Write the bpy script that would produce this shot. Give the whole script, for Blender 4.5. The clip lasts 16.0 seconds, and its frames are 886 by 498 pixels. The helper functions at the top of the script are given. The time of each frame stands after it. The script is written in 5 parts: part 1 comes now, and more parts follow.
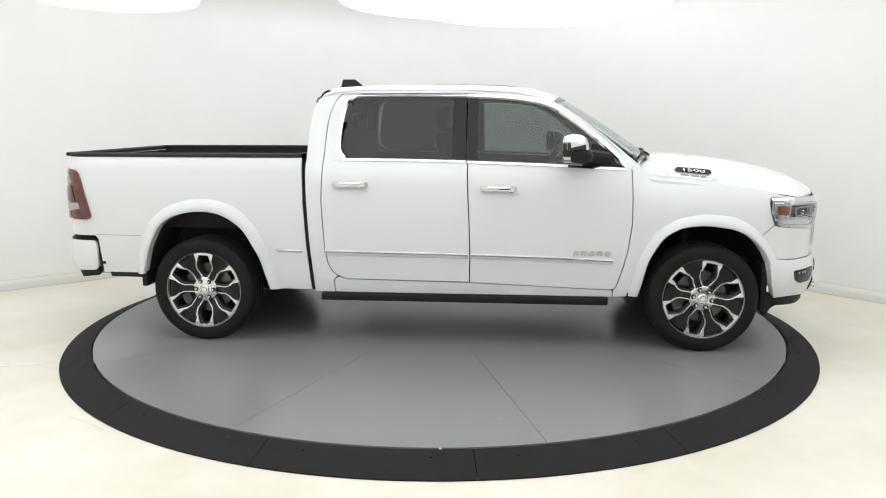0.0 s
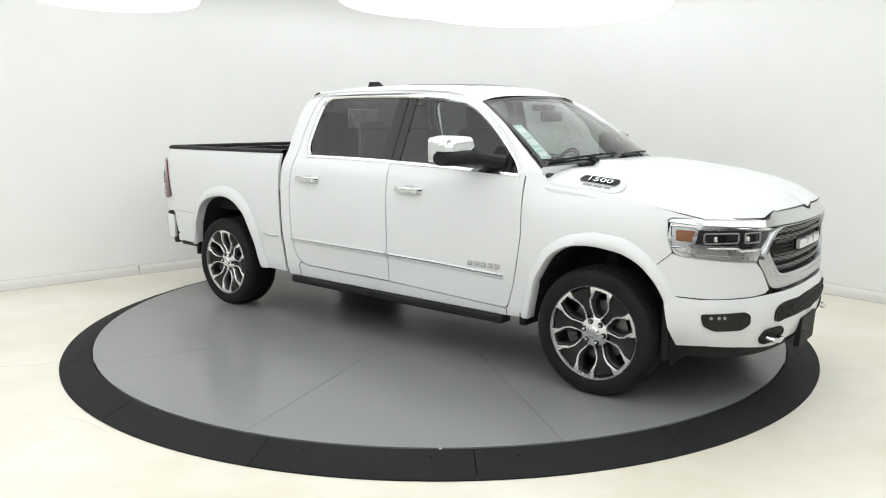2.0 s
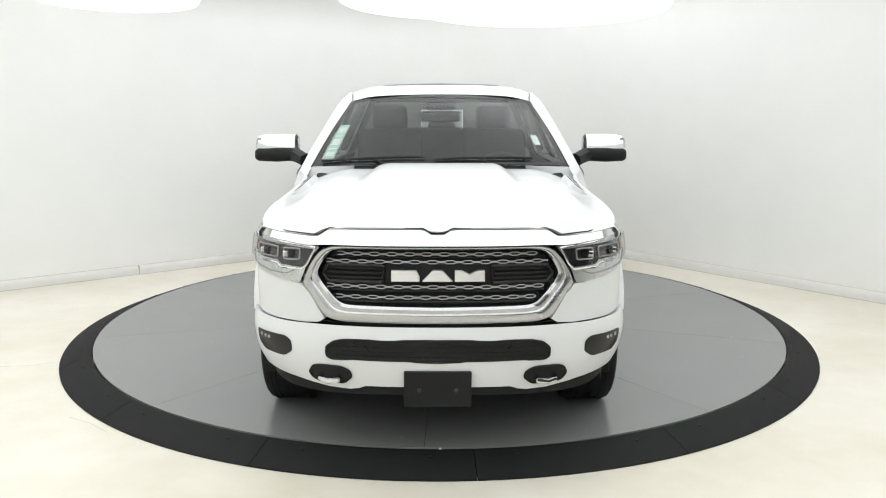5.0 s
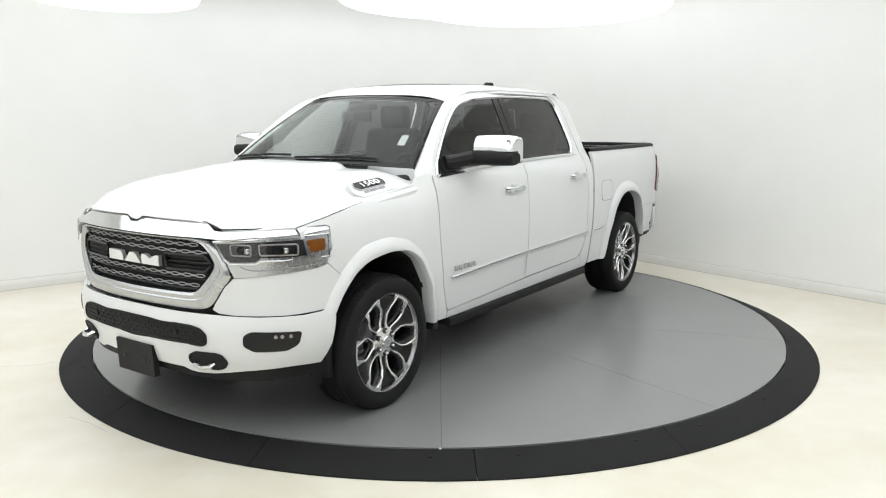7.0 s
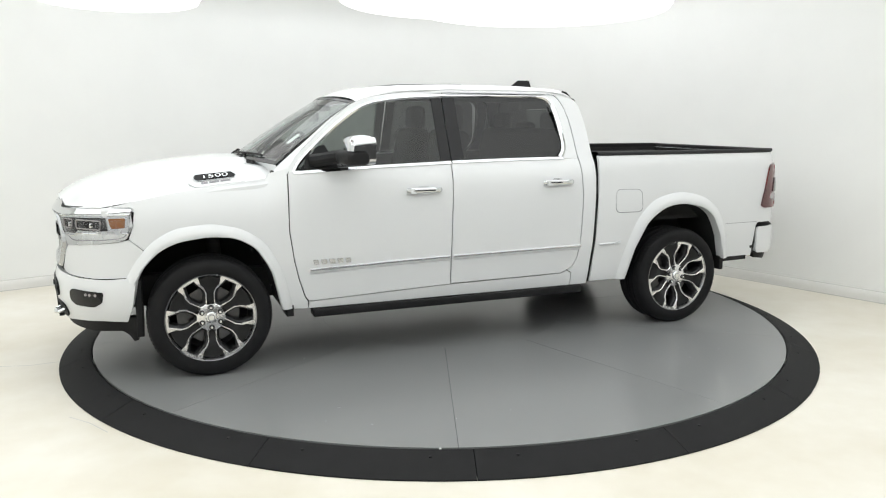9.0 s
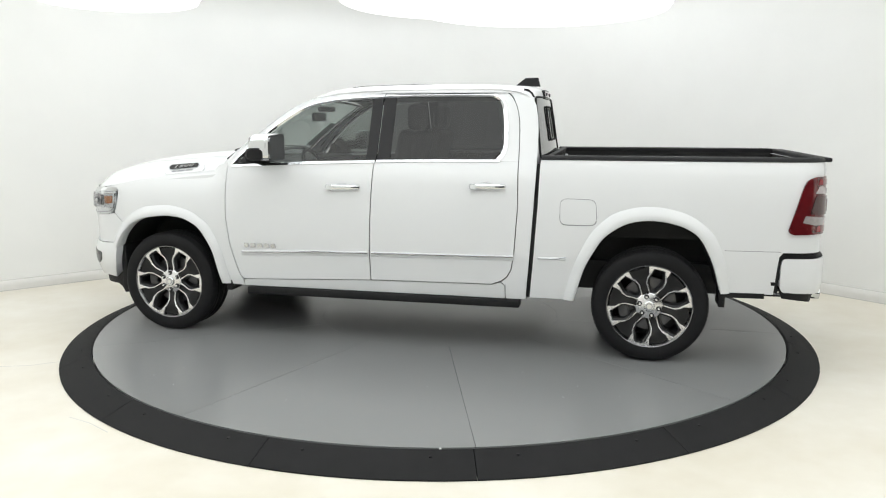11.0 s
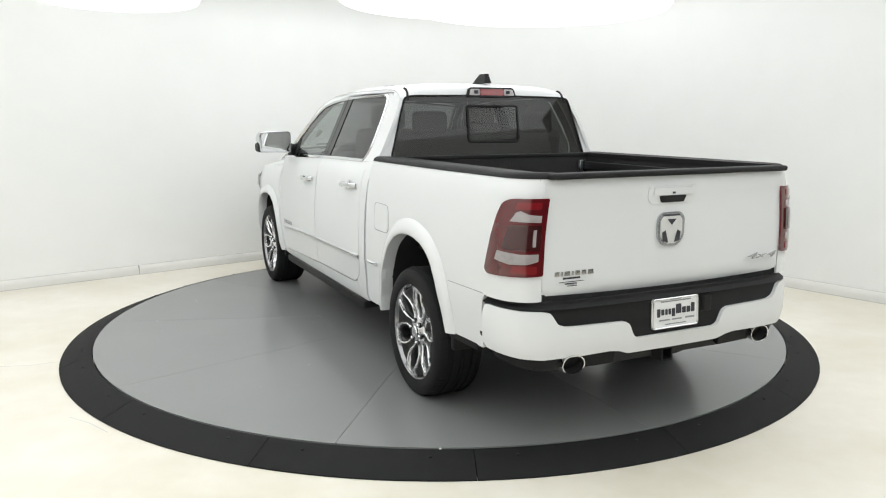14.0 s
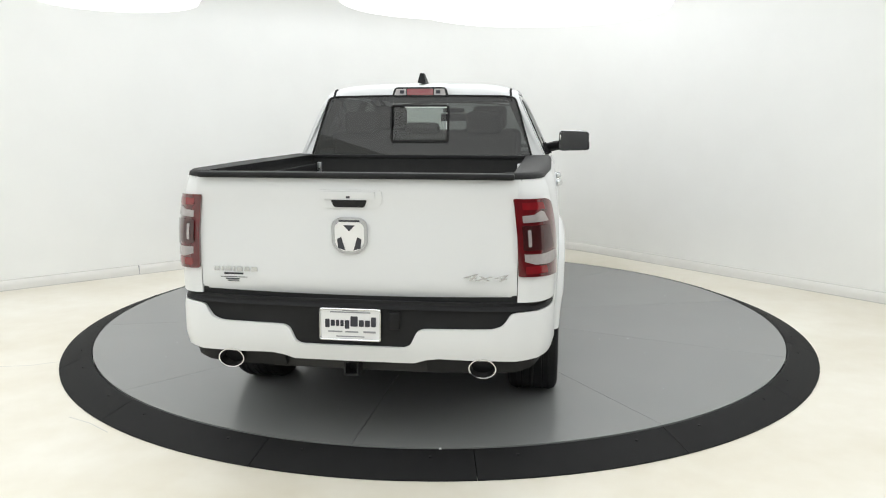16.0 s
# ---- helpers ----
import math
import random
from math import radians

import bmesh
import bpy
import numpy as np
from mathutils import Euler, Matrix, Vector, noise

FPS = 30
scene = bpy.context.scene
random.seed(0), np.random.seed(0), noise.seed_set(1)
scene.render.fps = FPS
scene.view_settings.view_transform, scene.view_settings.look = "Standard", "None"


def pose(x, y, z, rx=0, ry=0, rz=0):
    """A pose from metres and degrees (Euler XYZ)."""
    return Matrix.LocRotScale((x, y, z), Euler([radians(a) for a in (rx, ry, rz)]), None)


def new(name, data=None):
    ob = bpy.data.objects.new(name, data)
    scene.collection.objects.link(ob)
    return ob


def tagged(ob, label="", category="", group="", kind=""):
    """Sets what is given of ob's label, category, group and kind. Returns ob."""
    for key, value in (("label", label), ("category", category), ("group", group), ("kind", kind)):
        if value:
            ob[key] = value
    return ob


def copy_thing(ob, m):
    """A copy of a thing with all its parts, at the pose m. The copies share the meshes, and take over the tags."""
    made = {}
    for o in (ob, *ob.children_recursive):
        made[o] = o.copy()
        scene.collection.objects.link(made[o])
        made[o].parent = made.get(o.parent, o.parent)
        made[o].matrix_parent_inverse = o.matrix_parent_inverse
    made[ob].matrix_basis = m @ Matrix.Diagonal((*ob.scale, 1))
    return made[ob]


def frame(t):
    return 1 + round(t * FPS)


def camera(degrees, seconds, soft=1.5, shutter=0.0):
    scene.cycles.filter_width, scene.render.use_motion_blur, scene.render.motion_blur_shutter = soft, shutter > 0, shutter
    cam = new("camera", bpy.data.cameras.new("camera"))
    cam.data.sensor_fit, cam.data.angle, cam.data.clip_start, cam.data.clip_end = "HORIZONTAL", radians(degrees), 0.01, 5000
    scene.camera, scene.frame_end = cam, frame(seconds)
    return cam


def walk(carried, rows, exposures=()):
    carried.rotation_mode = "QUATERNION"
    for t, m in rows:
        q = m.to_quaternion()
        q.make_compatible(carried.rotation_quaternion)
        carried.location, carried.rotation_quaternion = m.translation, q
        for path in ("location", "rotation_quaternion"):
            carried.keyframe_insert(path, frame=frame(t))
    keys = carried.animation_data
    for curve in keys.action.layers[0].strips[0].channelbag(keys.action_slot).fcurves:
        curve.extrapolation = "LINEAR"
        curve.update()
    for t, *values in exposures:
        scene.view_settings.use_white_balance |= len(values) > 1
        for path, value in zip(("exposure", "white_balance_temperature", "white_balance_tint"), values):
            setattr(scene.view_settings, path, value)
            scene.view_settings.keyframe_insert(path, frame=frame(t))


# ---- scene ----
# The camera stands on a tripod at the edge of a white photo booth; the turntable carries the truck round.
FLOOR = -0.075                      # booth floor, below the top of the turntable plate
DISC_R, RING_R = 2.73, 2.95
SPIN_START, SPIN = -4.82, -17.08    # degrees at the start, degrees each second
cam = camera(60.83, 16.0, soft=1.1)
EYE = pose(0, -6.335, 1.642, 90 - 9.745, 0, -0.2255)
walk(cam, [(0.0, EYE), (16.0, EYE)])

# ---- light ----
world = bpy.data.worlds.new("world")
scene.world = world
world.use_nodes = True
world.node_tree.nodes["Background"].inputs[0].default_value = (0.9, 0.95, 1.0, 1)
world.node_tree.nodes["Background"].inputs[1].default_value = 0.3
scene.view_settings.exposure = 0.04
LAMP_GLOW = 1.12
# strength of the fill light added over the whole unseen ceiling
CEILING_FILL = 1.16


# ---- materials ----
def material(name, colour, rough=0.5, metal=0.0, coat=0.0, spec=0.5, grain=0.0, scale=8.0, bump=0.0, bump_scale=60.0, rough_var=0.0, tint=None):
    """A principled material with two scales of colour variation and a fine relief."""
    m = bpy.data.materials.new(name)
    m.use_nodes = True
    nt = m.node_tree
    b = nt.nodes["Principled BSDF"]
    b.inputs["Roughness"].default_value = rough
    b.inputs["Metallic"].default_value = metal
    b.inputs["Coat Weight"].default_value = coat
    b.inputs["Coat Roughness"].default_value = 0.04
    b.inputs["Specular IOR Level"].default_value = spec
    b.inputs["Base Color"].default_value = (*colour, 1)
    tc = nt.nodes.new("ShaderNodeTexCoord")
    if grain or rough_var:
        big, small = nt.nodes.new("ShaderNodeTexNoise"), nt.nodes.new("ShaderNodeTexNoise")
        big.inputs["Scale"].default_value, big.inputs["Detail"].default_value = scale * 0.12, 5
        small.inputs["Scale"].default_value, small.inputs["Detail"].default_value = scale, 6
        nt.links.new(tc.outputs["Object"], big.inputs["Vector"])
        nt.links.new(tc.outputs["Object"], small.inputs["Vector"])
        add = nt.nodes.new("ShaderNodeMath")
        add.operation = "MULTIPLY_ADD"
        nt.links.new(small.outputs["Fac"], add.inputs[0])
        add.inputs[1].default_value = 0.4
        nt.links.new(big.outputs["Fac"], add.inputs[2])
        ramp = nt.nodes.new("ShaderNodeMapRange")
        ramp.inputs["From Min"].default_value, ramp.inputs["From Max"].default_value = 0.45, 0.95
        nt.links.new(add.outputs[0], ramp.inputs["Value"])
        if grain:
            mix = nt.nodes.new("ShaderNodeMix")
            mix.data_type = "RGBA"
            dark = tint or tuple(c * (1 - grain) for c in colour)
            mix.inputs["A"].default_value = (*dark, 1)
            mix.inputs["B"].default_value = (*(min(1, c * (1 + grain * 0.4)) for c in colour), 1)
            nt.links.new(ramp.outputs["Result"], mix.inputs["Factor"])
            nt.links.new(mix.outputs["Result"], b.inputs["Base Color"])
        if rough_var:
            rr = nt.nodes.new("ShaderNodeMapRange")
            rr.inputs["To Min"].default_value, rr.inputs["To Max"].default_value = max(0.02, rough - rough_var), rough + rough_var
            nt.links.new(ramp.outputs["Result"], rr.inputs["Value"])
            nt.links.new(rr.outputs["Result"], b.inputs["Roughness"])
    if bump:
        fine, bn = nt.nodes.new("ShaderNodeTexNoise"), nt.nodes.new("ShaderNodeBump")
        fine.inputs["Scale"].default_value, fine.inputs["Detail"].default_value = bump_scale, 4
        bn.inputs["Strength"].default_value, bn.inputs["Distance"].default_value = bump, 0.01
        nt.links.new(tc.outputs["Object"], fine.inputs["Vector"])
        nt.links.new(fine.outputs["Fac"], bn.inputs["Height"])
        nt.links.new(bn.outputs["Normal"], b.inputs["Normal"])
    return m


def glass(name, tint, gloss=1.0):
    """A thin pane: tinted see-through with a mirror gloss by Fresnel."""
    m = bpy.data.materials.new(name)
    m.use_nodes = True
    nt = m.node_tree
    nt.nodes.remove(nt.nodes["Principled BSDF"])
    clear, shine, mix, fr, power, base = (nt.nodes.new(n) for n in ("ShaderNodeBsdfTransparent", "ShaderNodeBsdfGlossy", "ShaderNodeMixShader", "ShaderNodeLayerWeight", "ShaderNodeMath", "ShaderNodeMath"))
    clear.inputs["Color"].default_value = (*tint, 1)
    shine.inputs["Roughness"].default_value = 0.015
    shine.inputs["Color"].default_value = (gloss, gloss, gloss, 1)
    power.operation, base.operation = "POWER", "MULTIPLY_ADD"
    power.inputs[1].default_value = 5.0
    base.inputs[1].default_value, base.inputs[2].default_value = 0.92, 0.045
    nt.links.new(fr.outputs["Facing"], power.inputs[0])
    nt.links.new(power.outputs[0], base.inputs[0])
    nt.links.new(base.outputs[0], mix.inputs[0])
    nt.links.new(clear.outputs[0], mix.inputs[1])
    nt.links.new(shine.outputs[0], mix.inputs[2])
    nt.links.new(mix.outputs[0], nt.nodes["Material Output"].inputs["Surface"])
    return m


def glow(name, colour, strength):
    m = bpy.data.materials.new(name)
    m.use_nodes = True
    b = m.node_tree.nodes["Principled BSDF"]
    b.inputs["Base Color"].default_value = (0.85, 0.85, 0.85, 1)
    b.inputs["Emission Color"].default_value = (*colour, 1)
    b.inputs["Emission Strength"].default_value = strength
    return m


PAINT = material("white_car_paint", (0.735, 0.745, 0.755), 0.36, coat=0.55, spec=0.25, bump=0.006, bump_scale=220, grain=0.015, scale=3)
CHROME = material("chrome", (0.68, 0.69, 0.70), 0.07, metal=1.0, rough_var=0.04, scale=20)
GRILLE_METAL = material("satin_grille_chrome", (0.52, 0.53, 0.55), 0.24, metal=1.0, rough_var=0.05, scale=20)
DARK_CHROME = material("dark_grille_chrome", (0.30, 0.30, 0.31), 0.3, metal=1.0, rough_var=0.05, scale=20)
BRIGHT = material("brushed_bright_metal", (0.86, 0.86, 0.87), 0.5, metal=1.0, rough_var=0.05, scale=30)
SATIN = material("satin_silver", (0.62, 0.63, 0.65), 0.28, metal=1.0, rough_var=0.06, scale=30)
MACHINED = material("machined_alloy", (0.72, 0.72, 0.73), 0.24, metal=1.0, rough_var=0.05, scale=40)
RIM_DARK = material("dark_painted_alloy", (0.014, 0.014, 0.015), 0.4, spec=0.3, coat=0.2, grain=0.2, scale=30)
RIM_LIP = material("dark_satin_rim_lip", (0.30, 0.30, 0.31), 0.25, metal=1.0, rough_var=0.05, scale=30)
BLACK = material("black_textured_plastic", (0.012, 0.012, 0.013), 0.6, spec=0.25, grain=0.3, scale=40, bump=0.15, bump_scale=700)
GLOSS_BLACK = material("gloss_black_plastic", (0.010, 0.010, 0.011), 0.22, spec=0.3, rough_var=0.05)
SEAM = material("seam_rubber", (0.008, 0.008, 0.008), 0.8)
TYRE = material("tyre_rubber", (0.009, 0.009, 0.010), 0.7, spec=0.25, grain=0.35, scale=30, bump=0.1, bump_scale=300)
LINER = material("sprayed_bed_liner", (0.014, 0.014, 0.014), 0.75, grain=0.3, scale=60, bump=0.5, bump_scale=500)
STEEL = material("brake_steel", (0.13, 0.13, 0.135), 0.35, metal=0.9, grain=0.3, scale=25)
UNDER = material("underbody_steel", (0.02, 0.02, 0.021), 0.7, grain=0.4, scale=12)
CLOTH = material("black_seat_leather", (0.02, 0.02, 0.021), 0.5, grain=0.25, scale=30, bump=0.1, bump_scale=200)
SIDE_GLASS = glass("privacy_glass", (0.12, 0.125, 0.125))
FRONT_GLASS = glass("lightly_tinted_glass", (0.36, 0.39, 0.375))
SCREEN_GLASS = glass("windscreen_glass", (0.74, 0.80, 0.78), 0.95)
CLEAR = glass("clear_lens", (0.9, 0.9, 0.91), 0.45)
RED = material("red_lens", (0.115, 0.004, 0.007), 0.12, coat=1.0, grain=0.35, scale=25)
RED_DARK = material("dark_red_lens", (0.045, 0.005, 0.006), 0.15, coat=1.0, grain=0.3, scale=25)
RED_BRIGHT = material("bright_red_lens", (0.20, 0.006, 0.010), 0.15, coat=1.0, grain=0.2, scale=40)
WHITE_LENS = material("frosted_white_lens", (0.36, 0.33, 0.33), 0.2, coat=1.0, grain=0.25, scale=60)
AMBER = material("amber_lens", (0.26, 0.085, 0.012), 0.15, coat=1.0, grain=0.3, scale=60)
LENS_DARK = material("smoked_lamp_inner", (0.022, 0.022, 0.024), 0.2, metal=0.0, coat=1.0, grain=0.3, scale=50)
WHITE_PRINT = material("white_print", (0.8, 0.8, 0.8), 0.4)
GREEN_PRINT = material("pale_green_paper", (0.50, 0.66, 0.60), 0.5, grain=0.15, scale=80)
INK = material("dark_ink", (0.03, 0.03, 0.04), 0.5)
GREY_INK = material("grey_ink", (0.28, 0.28, 0.30), 0.5)
MIRROR = material("mirror_glass", (0.80, 0.81, 0.82), 0.02, metal=1.0)
PLATE = material("grey_painted_steel_plate", (0.225, 0.23, 0.23), 0.24, grain=0.05, scale=1.6, rough_var=0.02)
RUBBER = material("black_rubber_ramp", (0.0125, 0.0125, 0.0132), 0.75, spec=0.22, grain=0.4, scale=10, bump=0.2, bump_scale=250)
FLOOR_MAT = material("cream_painted_floor", (0.785, 0.76, 0.695), 0.42, grain=0.10, scale=5, rough_var=0.10, bump=0.03, bump_scale=30, tint=(0.66, 0.61, 0.50))
WALL_MAT = material("white_wall_paint", (0.86, 0.865, 0.85), 0.75, grain=0.035, scale=3, bump=0.02, bump_scale=120)
TRIM_MAT = material("white_cove_trim", (0.72, 0.71, 0.68), 0.45, grain=0.06, scale=6)
# for the unseen panel added behind the camera
DARK_PANEL = material("charcoal_panel", (0.05, 0.05, 0.052), 0.9, grain=0.3, scale=6, bump=0.1, bump_scale=80)
GREY_LINE = material("warm_grey_line", (0.62, 0.61, 0.575), 0.8, grain=0.2, scale=5)
# the ceiling is no lamp; its glow is added fill light
CEIL_MAT = glow("ceiling_fill_glow", (0.955, 0.99, 1.0), CEILING_FILL)
DIFFUSER = glow("lamp_diffuser", (1.0, 1.0, 1.0), LAMP_GLOW)


# ---- mesh helpers ----
def part(name, bm, mat, parent=None, label="", smooth=True, sharp=35):
    """Links a bmesh as one mesh object under a thing or a part."""
    bmesh.ops.recalc_face_normals(bm, faces=bm.faces)
    me = bpy.data.meshes.new(name)
    bm.to_mesh(me)
    bm.free()
    me.materials.append(mat)
    if smooth:
        me.polygons.foreach_set("use_smooth", [True] * len(me.polygons))
        me.set_sharp_from_angle(angle=radians(sharp))
    ob = new(name, me)
    if parent:
        ob.parent = parent
    if label:
        tagged(ob, label)
    return ob


def box(bm, x0, x1, y0, y1, z0, z1, bevel=0.0):
    made = bmesh.ops.create_cube(bm, size=1, matrix=Matrix.Translation(((x0 + x1) / 2, (y0 + y1) / 2, (z0 + z1) / 2)) @ Matrix.Diagonal((x1 - x0, y1 - y0, z1 - z0, 1)))
    if bevel:
        edges = {e for v in made["verts"] for e in v.link_edges}
        bmesh.ops.bevel(bm, geom=list(edges), offset=bevel, segments=3, affect="EDGES", profile=0.5)
    return bm


def rounded(points, r, steps=4):
    """The polygon with its corners filleted; r: one radius, or one for each corner."""
    out, n = [], len(points)
    for i, p in enumerate(points):
        rad = r[i] if isinstance(r, (list, tuple)) else r
        p, a, b = Vector(p), Vector(points[i - 1]), Vector(points[(i + 1) % n])
        da, db = a - p, b - p
        cut = min(rad, da.length * 0.45, db.length * 0.45)
        if cut < 1e-4:
            out.append(tuple(p))
            continue
        s, e = p + da.normalized() * cut, p + db.normalized() * cut
        for k in range(steps + 1):
            t = k / steps
            out.append(tuple(s * (1 - t) ** 2 + p * 2 * t * (1 - t) + e * t * t))
    return out


def panel_bm(outline, fn, depth=0.02, step=0.06, edge=0.005, flip=1):
    """A sheet of body work: an outline in a surface's own coordinates, laid on fn(u, v), with a rounded edge that turns inwards by depth."""
    bm = bmesh.new()
    face = bm.faces.new([bm.verts.new((u, v, 0)) for u, v in outline])
    us, vs = [p[0] for p in outline], [p[1] for p in outline]
    rim = set(bm.verts)
    if edge:
        bmesh.ops.inset_individual(bm, faces=[face], thickness=edge, use_even_offset=True)
    for axis, lo, hi in ((0, min(us), max(us)), (1, min(vs), max(vs))):
        n = int((hi - lo) / step)
        for i in range(1, n + 1):
            at = lo + (hi - lo) * i / (n + 1)
            co, no = [0, 0, 0], [0, 0, 0]
            co[axis], no[axis] = at, 1
            bmesh.ops.bisect_plane(bm, geom=bm.verts[:] + bm.edges[:] + bm.faces[:], plane_co=co, plane_no=no, dist=1e-5)
    bmesh.ops.triangulate(bm, faces=[f for f in bm.faces if len(f.verts) > 4])
    border = {v for e in bm.edges if e.is_boundary for v in e.verts}
    normal, flat = {}, {}
    for v in bm.verts:
        u, w = v.co.x, v.co.y
        p = fn(u, w)
        n = (fn(u + 1e-3, w) - p).cross(fn(u, w + 1e-3) - p)
        n = n.normalized() * flip if n.length > 1e-12 else Vector((0, 0, 1))
        normal[v], flat[v] = n, p
    for v in bm.verts:
        v.co = flat[v] - (normal[v] * edge * 0.7 if v in border else Vector())
    if depth:
        edges = [e for e in bm.edges if e.is_boundary]
        old = {v: normal[v] for v in border}
        got = bmesh.ops.extrude_edge_only(bm, edges=edges)
        moved = [g for g in got["geom"] if isinstance(g, bmesh.types.BMVert)]
        near = {tuple(round(c, 6) for c in v.co): n for v, n in old.items()}
        for v in moved:
            v.co -= near[tuple(round(c, 6) for c in v.co)] * depth
    return bm


def panel(name, outline, fn, mat, parent, label="", depth=0.02, step=0.06, edge=0.005, flip=1):
    return part(name, panel_bm(outline, fn, depth, step, edge, flip), mat, parent, label)


def strip_bm(lines, closed=False):
    """A sheet through several polylines of equal length."""
    bm = bmesh.new()
    rows = [[bm.verts.new(p) for p in line] for line in lines]
    if closed:
        rows.append(rows[0])
    for a, b in zip(rows, rows[1:]):
        for i in range(len(a) - 1):
            bm.faces.new((a[i], a[i + 1], b[i + 1], b[i]))
    return bm


def tube_bm(path, r, sides=8, closed=False, flat=1.0):
    """A round bar along a path."""
    bm = bmesh.new()
    pts, rings = [Vector(p) for p in path], []
    n = len(pts)
    for i, p in enumerate(pts):
        a = pts[i - 1] if (i or closed) else p
        b = pts[(i + 1) % n] if (i < n - 1 or closed) else p
        d = (b - a).normalized()
        side = d.cross(Vector((0, 0, 1)))
        side = side.normalized() if side.length > 1e-3 else Vector((1, 0, 0))
        up = side.cross(d)
        rings.append([bm.verts.new(p + (side * math.cos(k * math.tau / sides) + up * math.sin(k * math.tau / sides) * flat) * r) for k in range(sides)])
    pairs = list(zip(rings, rings[1:])) + ([(rings[-1], rings[0])] if closed else [])
    for a, b in pairs:
        for k in range(sides):
            bm.faces.new((a[k], a[(k + 1) % sides], b[(k + 1) % sides], b[k]))
    if not closed:
        bm.faces.new(rings[0][::-1])
        bm.faces.new(rings[-1])
    return bm


def lathe_bm(profile, axis="y", steps=64, sweep=math.tau):
    """A turned form from (radius, along) pairs round the y or z axis."""
    bm, rows = bmesh.new(), []
    whole = abs(sweep - math.tau) < 1e-6
    for i in range(steps + (0 if whole else 1)):
        a = sweep * i / steps
        c, s = math.cos(a), math.sin(a)
        rows.append([bm.verts.new((r * c, h, r * s) if axis == "y" else (r * c, r * s, h)) for r, h in profile])
    for i in range(steps):
        a, b = rows[i], rows[(i + 1) % len(rows)]
        for k in range(len(profile) - 1):
            bm.faces.new((a[k], a[k + 1], b[k + 1], b[k]))
    bmesh.ops.remove_doubles(bm, verts=bm.verts, dist=1e-6)
    return bm


def ramp(x, xs, ys):
    return float(np.interp(x, xs, ys))


def smooth(a, b, x):
    t = min(1, max(0, (x - a) / (b - a)))
    return t * t * (3 - 2 * t)


# ---- the booth ----
def booth():
    turn = radians(38.3)
    along, back = Vector((math.cos(turn), math.sin(turn), 0)), Vector((-math.sin(turn), math.cos(turn), 0))
    near, far, top = 7.2, 3.68, 3.35
    # plan of the booth's inner face, with a wide round corner where the two back walls meet
    plan, r = [], 2.3
    for k in range(25):
        a = math.pi / 2 * k / 24
        plan.append((far - r + r * math.sin(a), far - r + r * math.cos(a)))
    plan = [(-near, far)] + plan + [(far, -near), (-near, -near)]
    wall = lambda u, v, z: along * u + back * v + Vector((0, 0, z))

    def ring(points, grow):
        out, n = [], len(points)
        for i, p in enumerate(points):
            a, b = Vector(points[i - 1]), Vector(points[(i + 1) % n])
            da, db = (Vector(p) - a).normalized(), (b - Vector(p)).normalized()
            nrm = Vector((-(da.y + db.y), da.x + db.x)).normalized()
            out.append(Vector(p) + nrm * grow / max(0.5, nrm.dot(Vector((-da.y, da.x)))))
        return out

    def shell(name, section, mat, label, category, start=0, stop=None):
        """Sweeps a section of (inwards, height) along the plan."""
        bm = bmesh.new()
        rows = []
        for inward, z in section:
            rows.append([bm.verts.new(wall(p[0], p[1], z)) for p in ring(plan, -inward)])
        n = len(plan)
        rows_n = len(rows)
        last = n if stop is None else stop
        for j in range(rows_n):
            a, b = rows[j], rows[(j + 1) % rows_n]
            for i in range(start, last):
                bm.faces.new((a[i], a[(i + 1) % n], b[(i + 1) % n], b[i]))
        ob = part(name, bm, mat)
        return tagged(ob, label, category, kind="structure")

    shell("wall", [(0, FLOOR), (0, 2.80), (0.02, 2.95), (0.08, 3.09), (0.18, 3.21), (0.32, 3.30), (0.48, 3.344), (0.60, 3.352), (-0.15, 3.50), (-0.15, FLOOR)], WALL_MAT, "smooth white booth wall with a wide rounded corner", "wall", stop=26)
    shell("wall", [(0, FLOOR), (0, 3.352), (-0.15, 3.50), (-0.15, FLOOR)], WALL_MAT, "plain white booth wall beside the entrance", "wall", start=26)
    # unseen dark panel, added to give mirrors and chrome something dark to reflect
    gate = part("dark_entrance_panel", box(bmesh.new(), -6.3, 2.0, -near + 0.045, -near + 0.085, FLOOR + 0.004, 1.98, 0.01), DARK_PANEL)
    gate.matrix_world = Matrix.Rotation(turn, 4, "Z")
    tagged(gate, "unseen charcoal panel standing in for the dark entrance that mirrors and chrome reflect", "door", kind="structure")
    shell("baseboard", [(0.003, FLOOR + 0.10), (0.010, FLOOR + 0.10), (0.024, FLOOR + 0.085), (0.034, FLOOR + 0.05), (0.040, FLOOR + 0.001), (0.003, FLOOR + 0.001)],
          TRIM_MAT, "low white cove trim along the foot of the wall", "baseboard")
    # thin grey lines along the trim's foot and its upper lip
    shell("trim", [(0.041, FLOOR + 0.001), (0.041, FLOOR + 0.008), (0.046, FLOOR + 0.006), (0.050, FLOOR + 0.001)], GREY_LINE, "thin grey line along the foot of the cove trim", "trim")
    shell("trim", [(0.002, FLOOR + 0.1005), (0.002, FLOOR + 0.106), (0.009, FLOOR + 0.1005)], GREY_LINE, "thin grey line on the cove trim's upper lip", "trim")
    # joints of the cove trim
    for d in (-1.42, 0.9, -3.6):
        bm = box(bmesh.new(), -0.002, 0.002, -0.042, 0.0, FLOOR, FLOOR + 0.102)
        ob = part("trim", bm, GREY_INK, smooth=False)
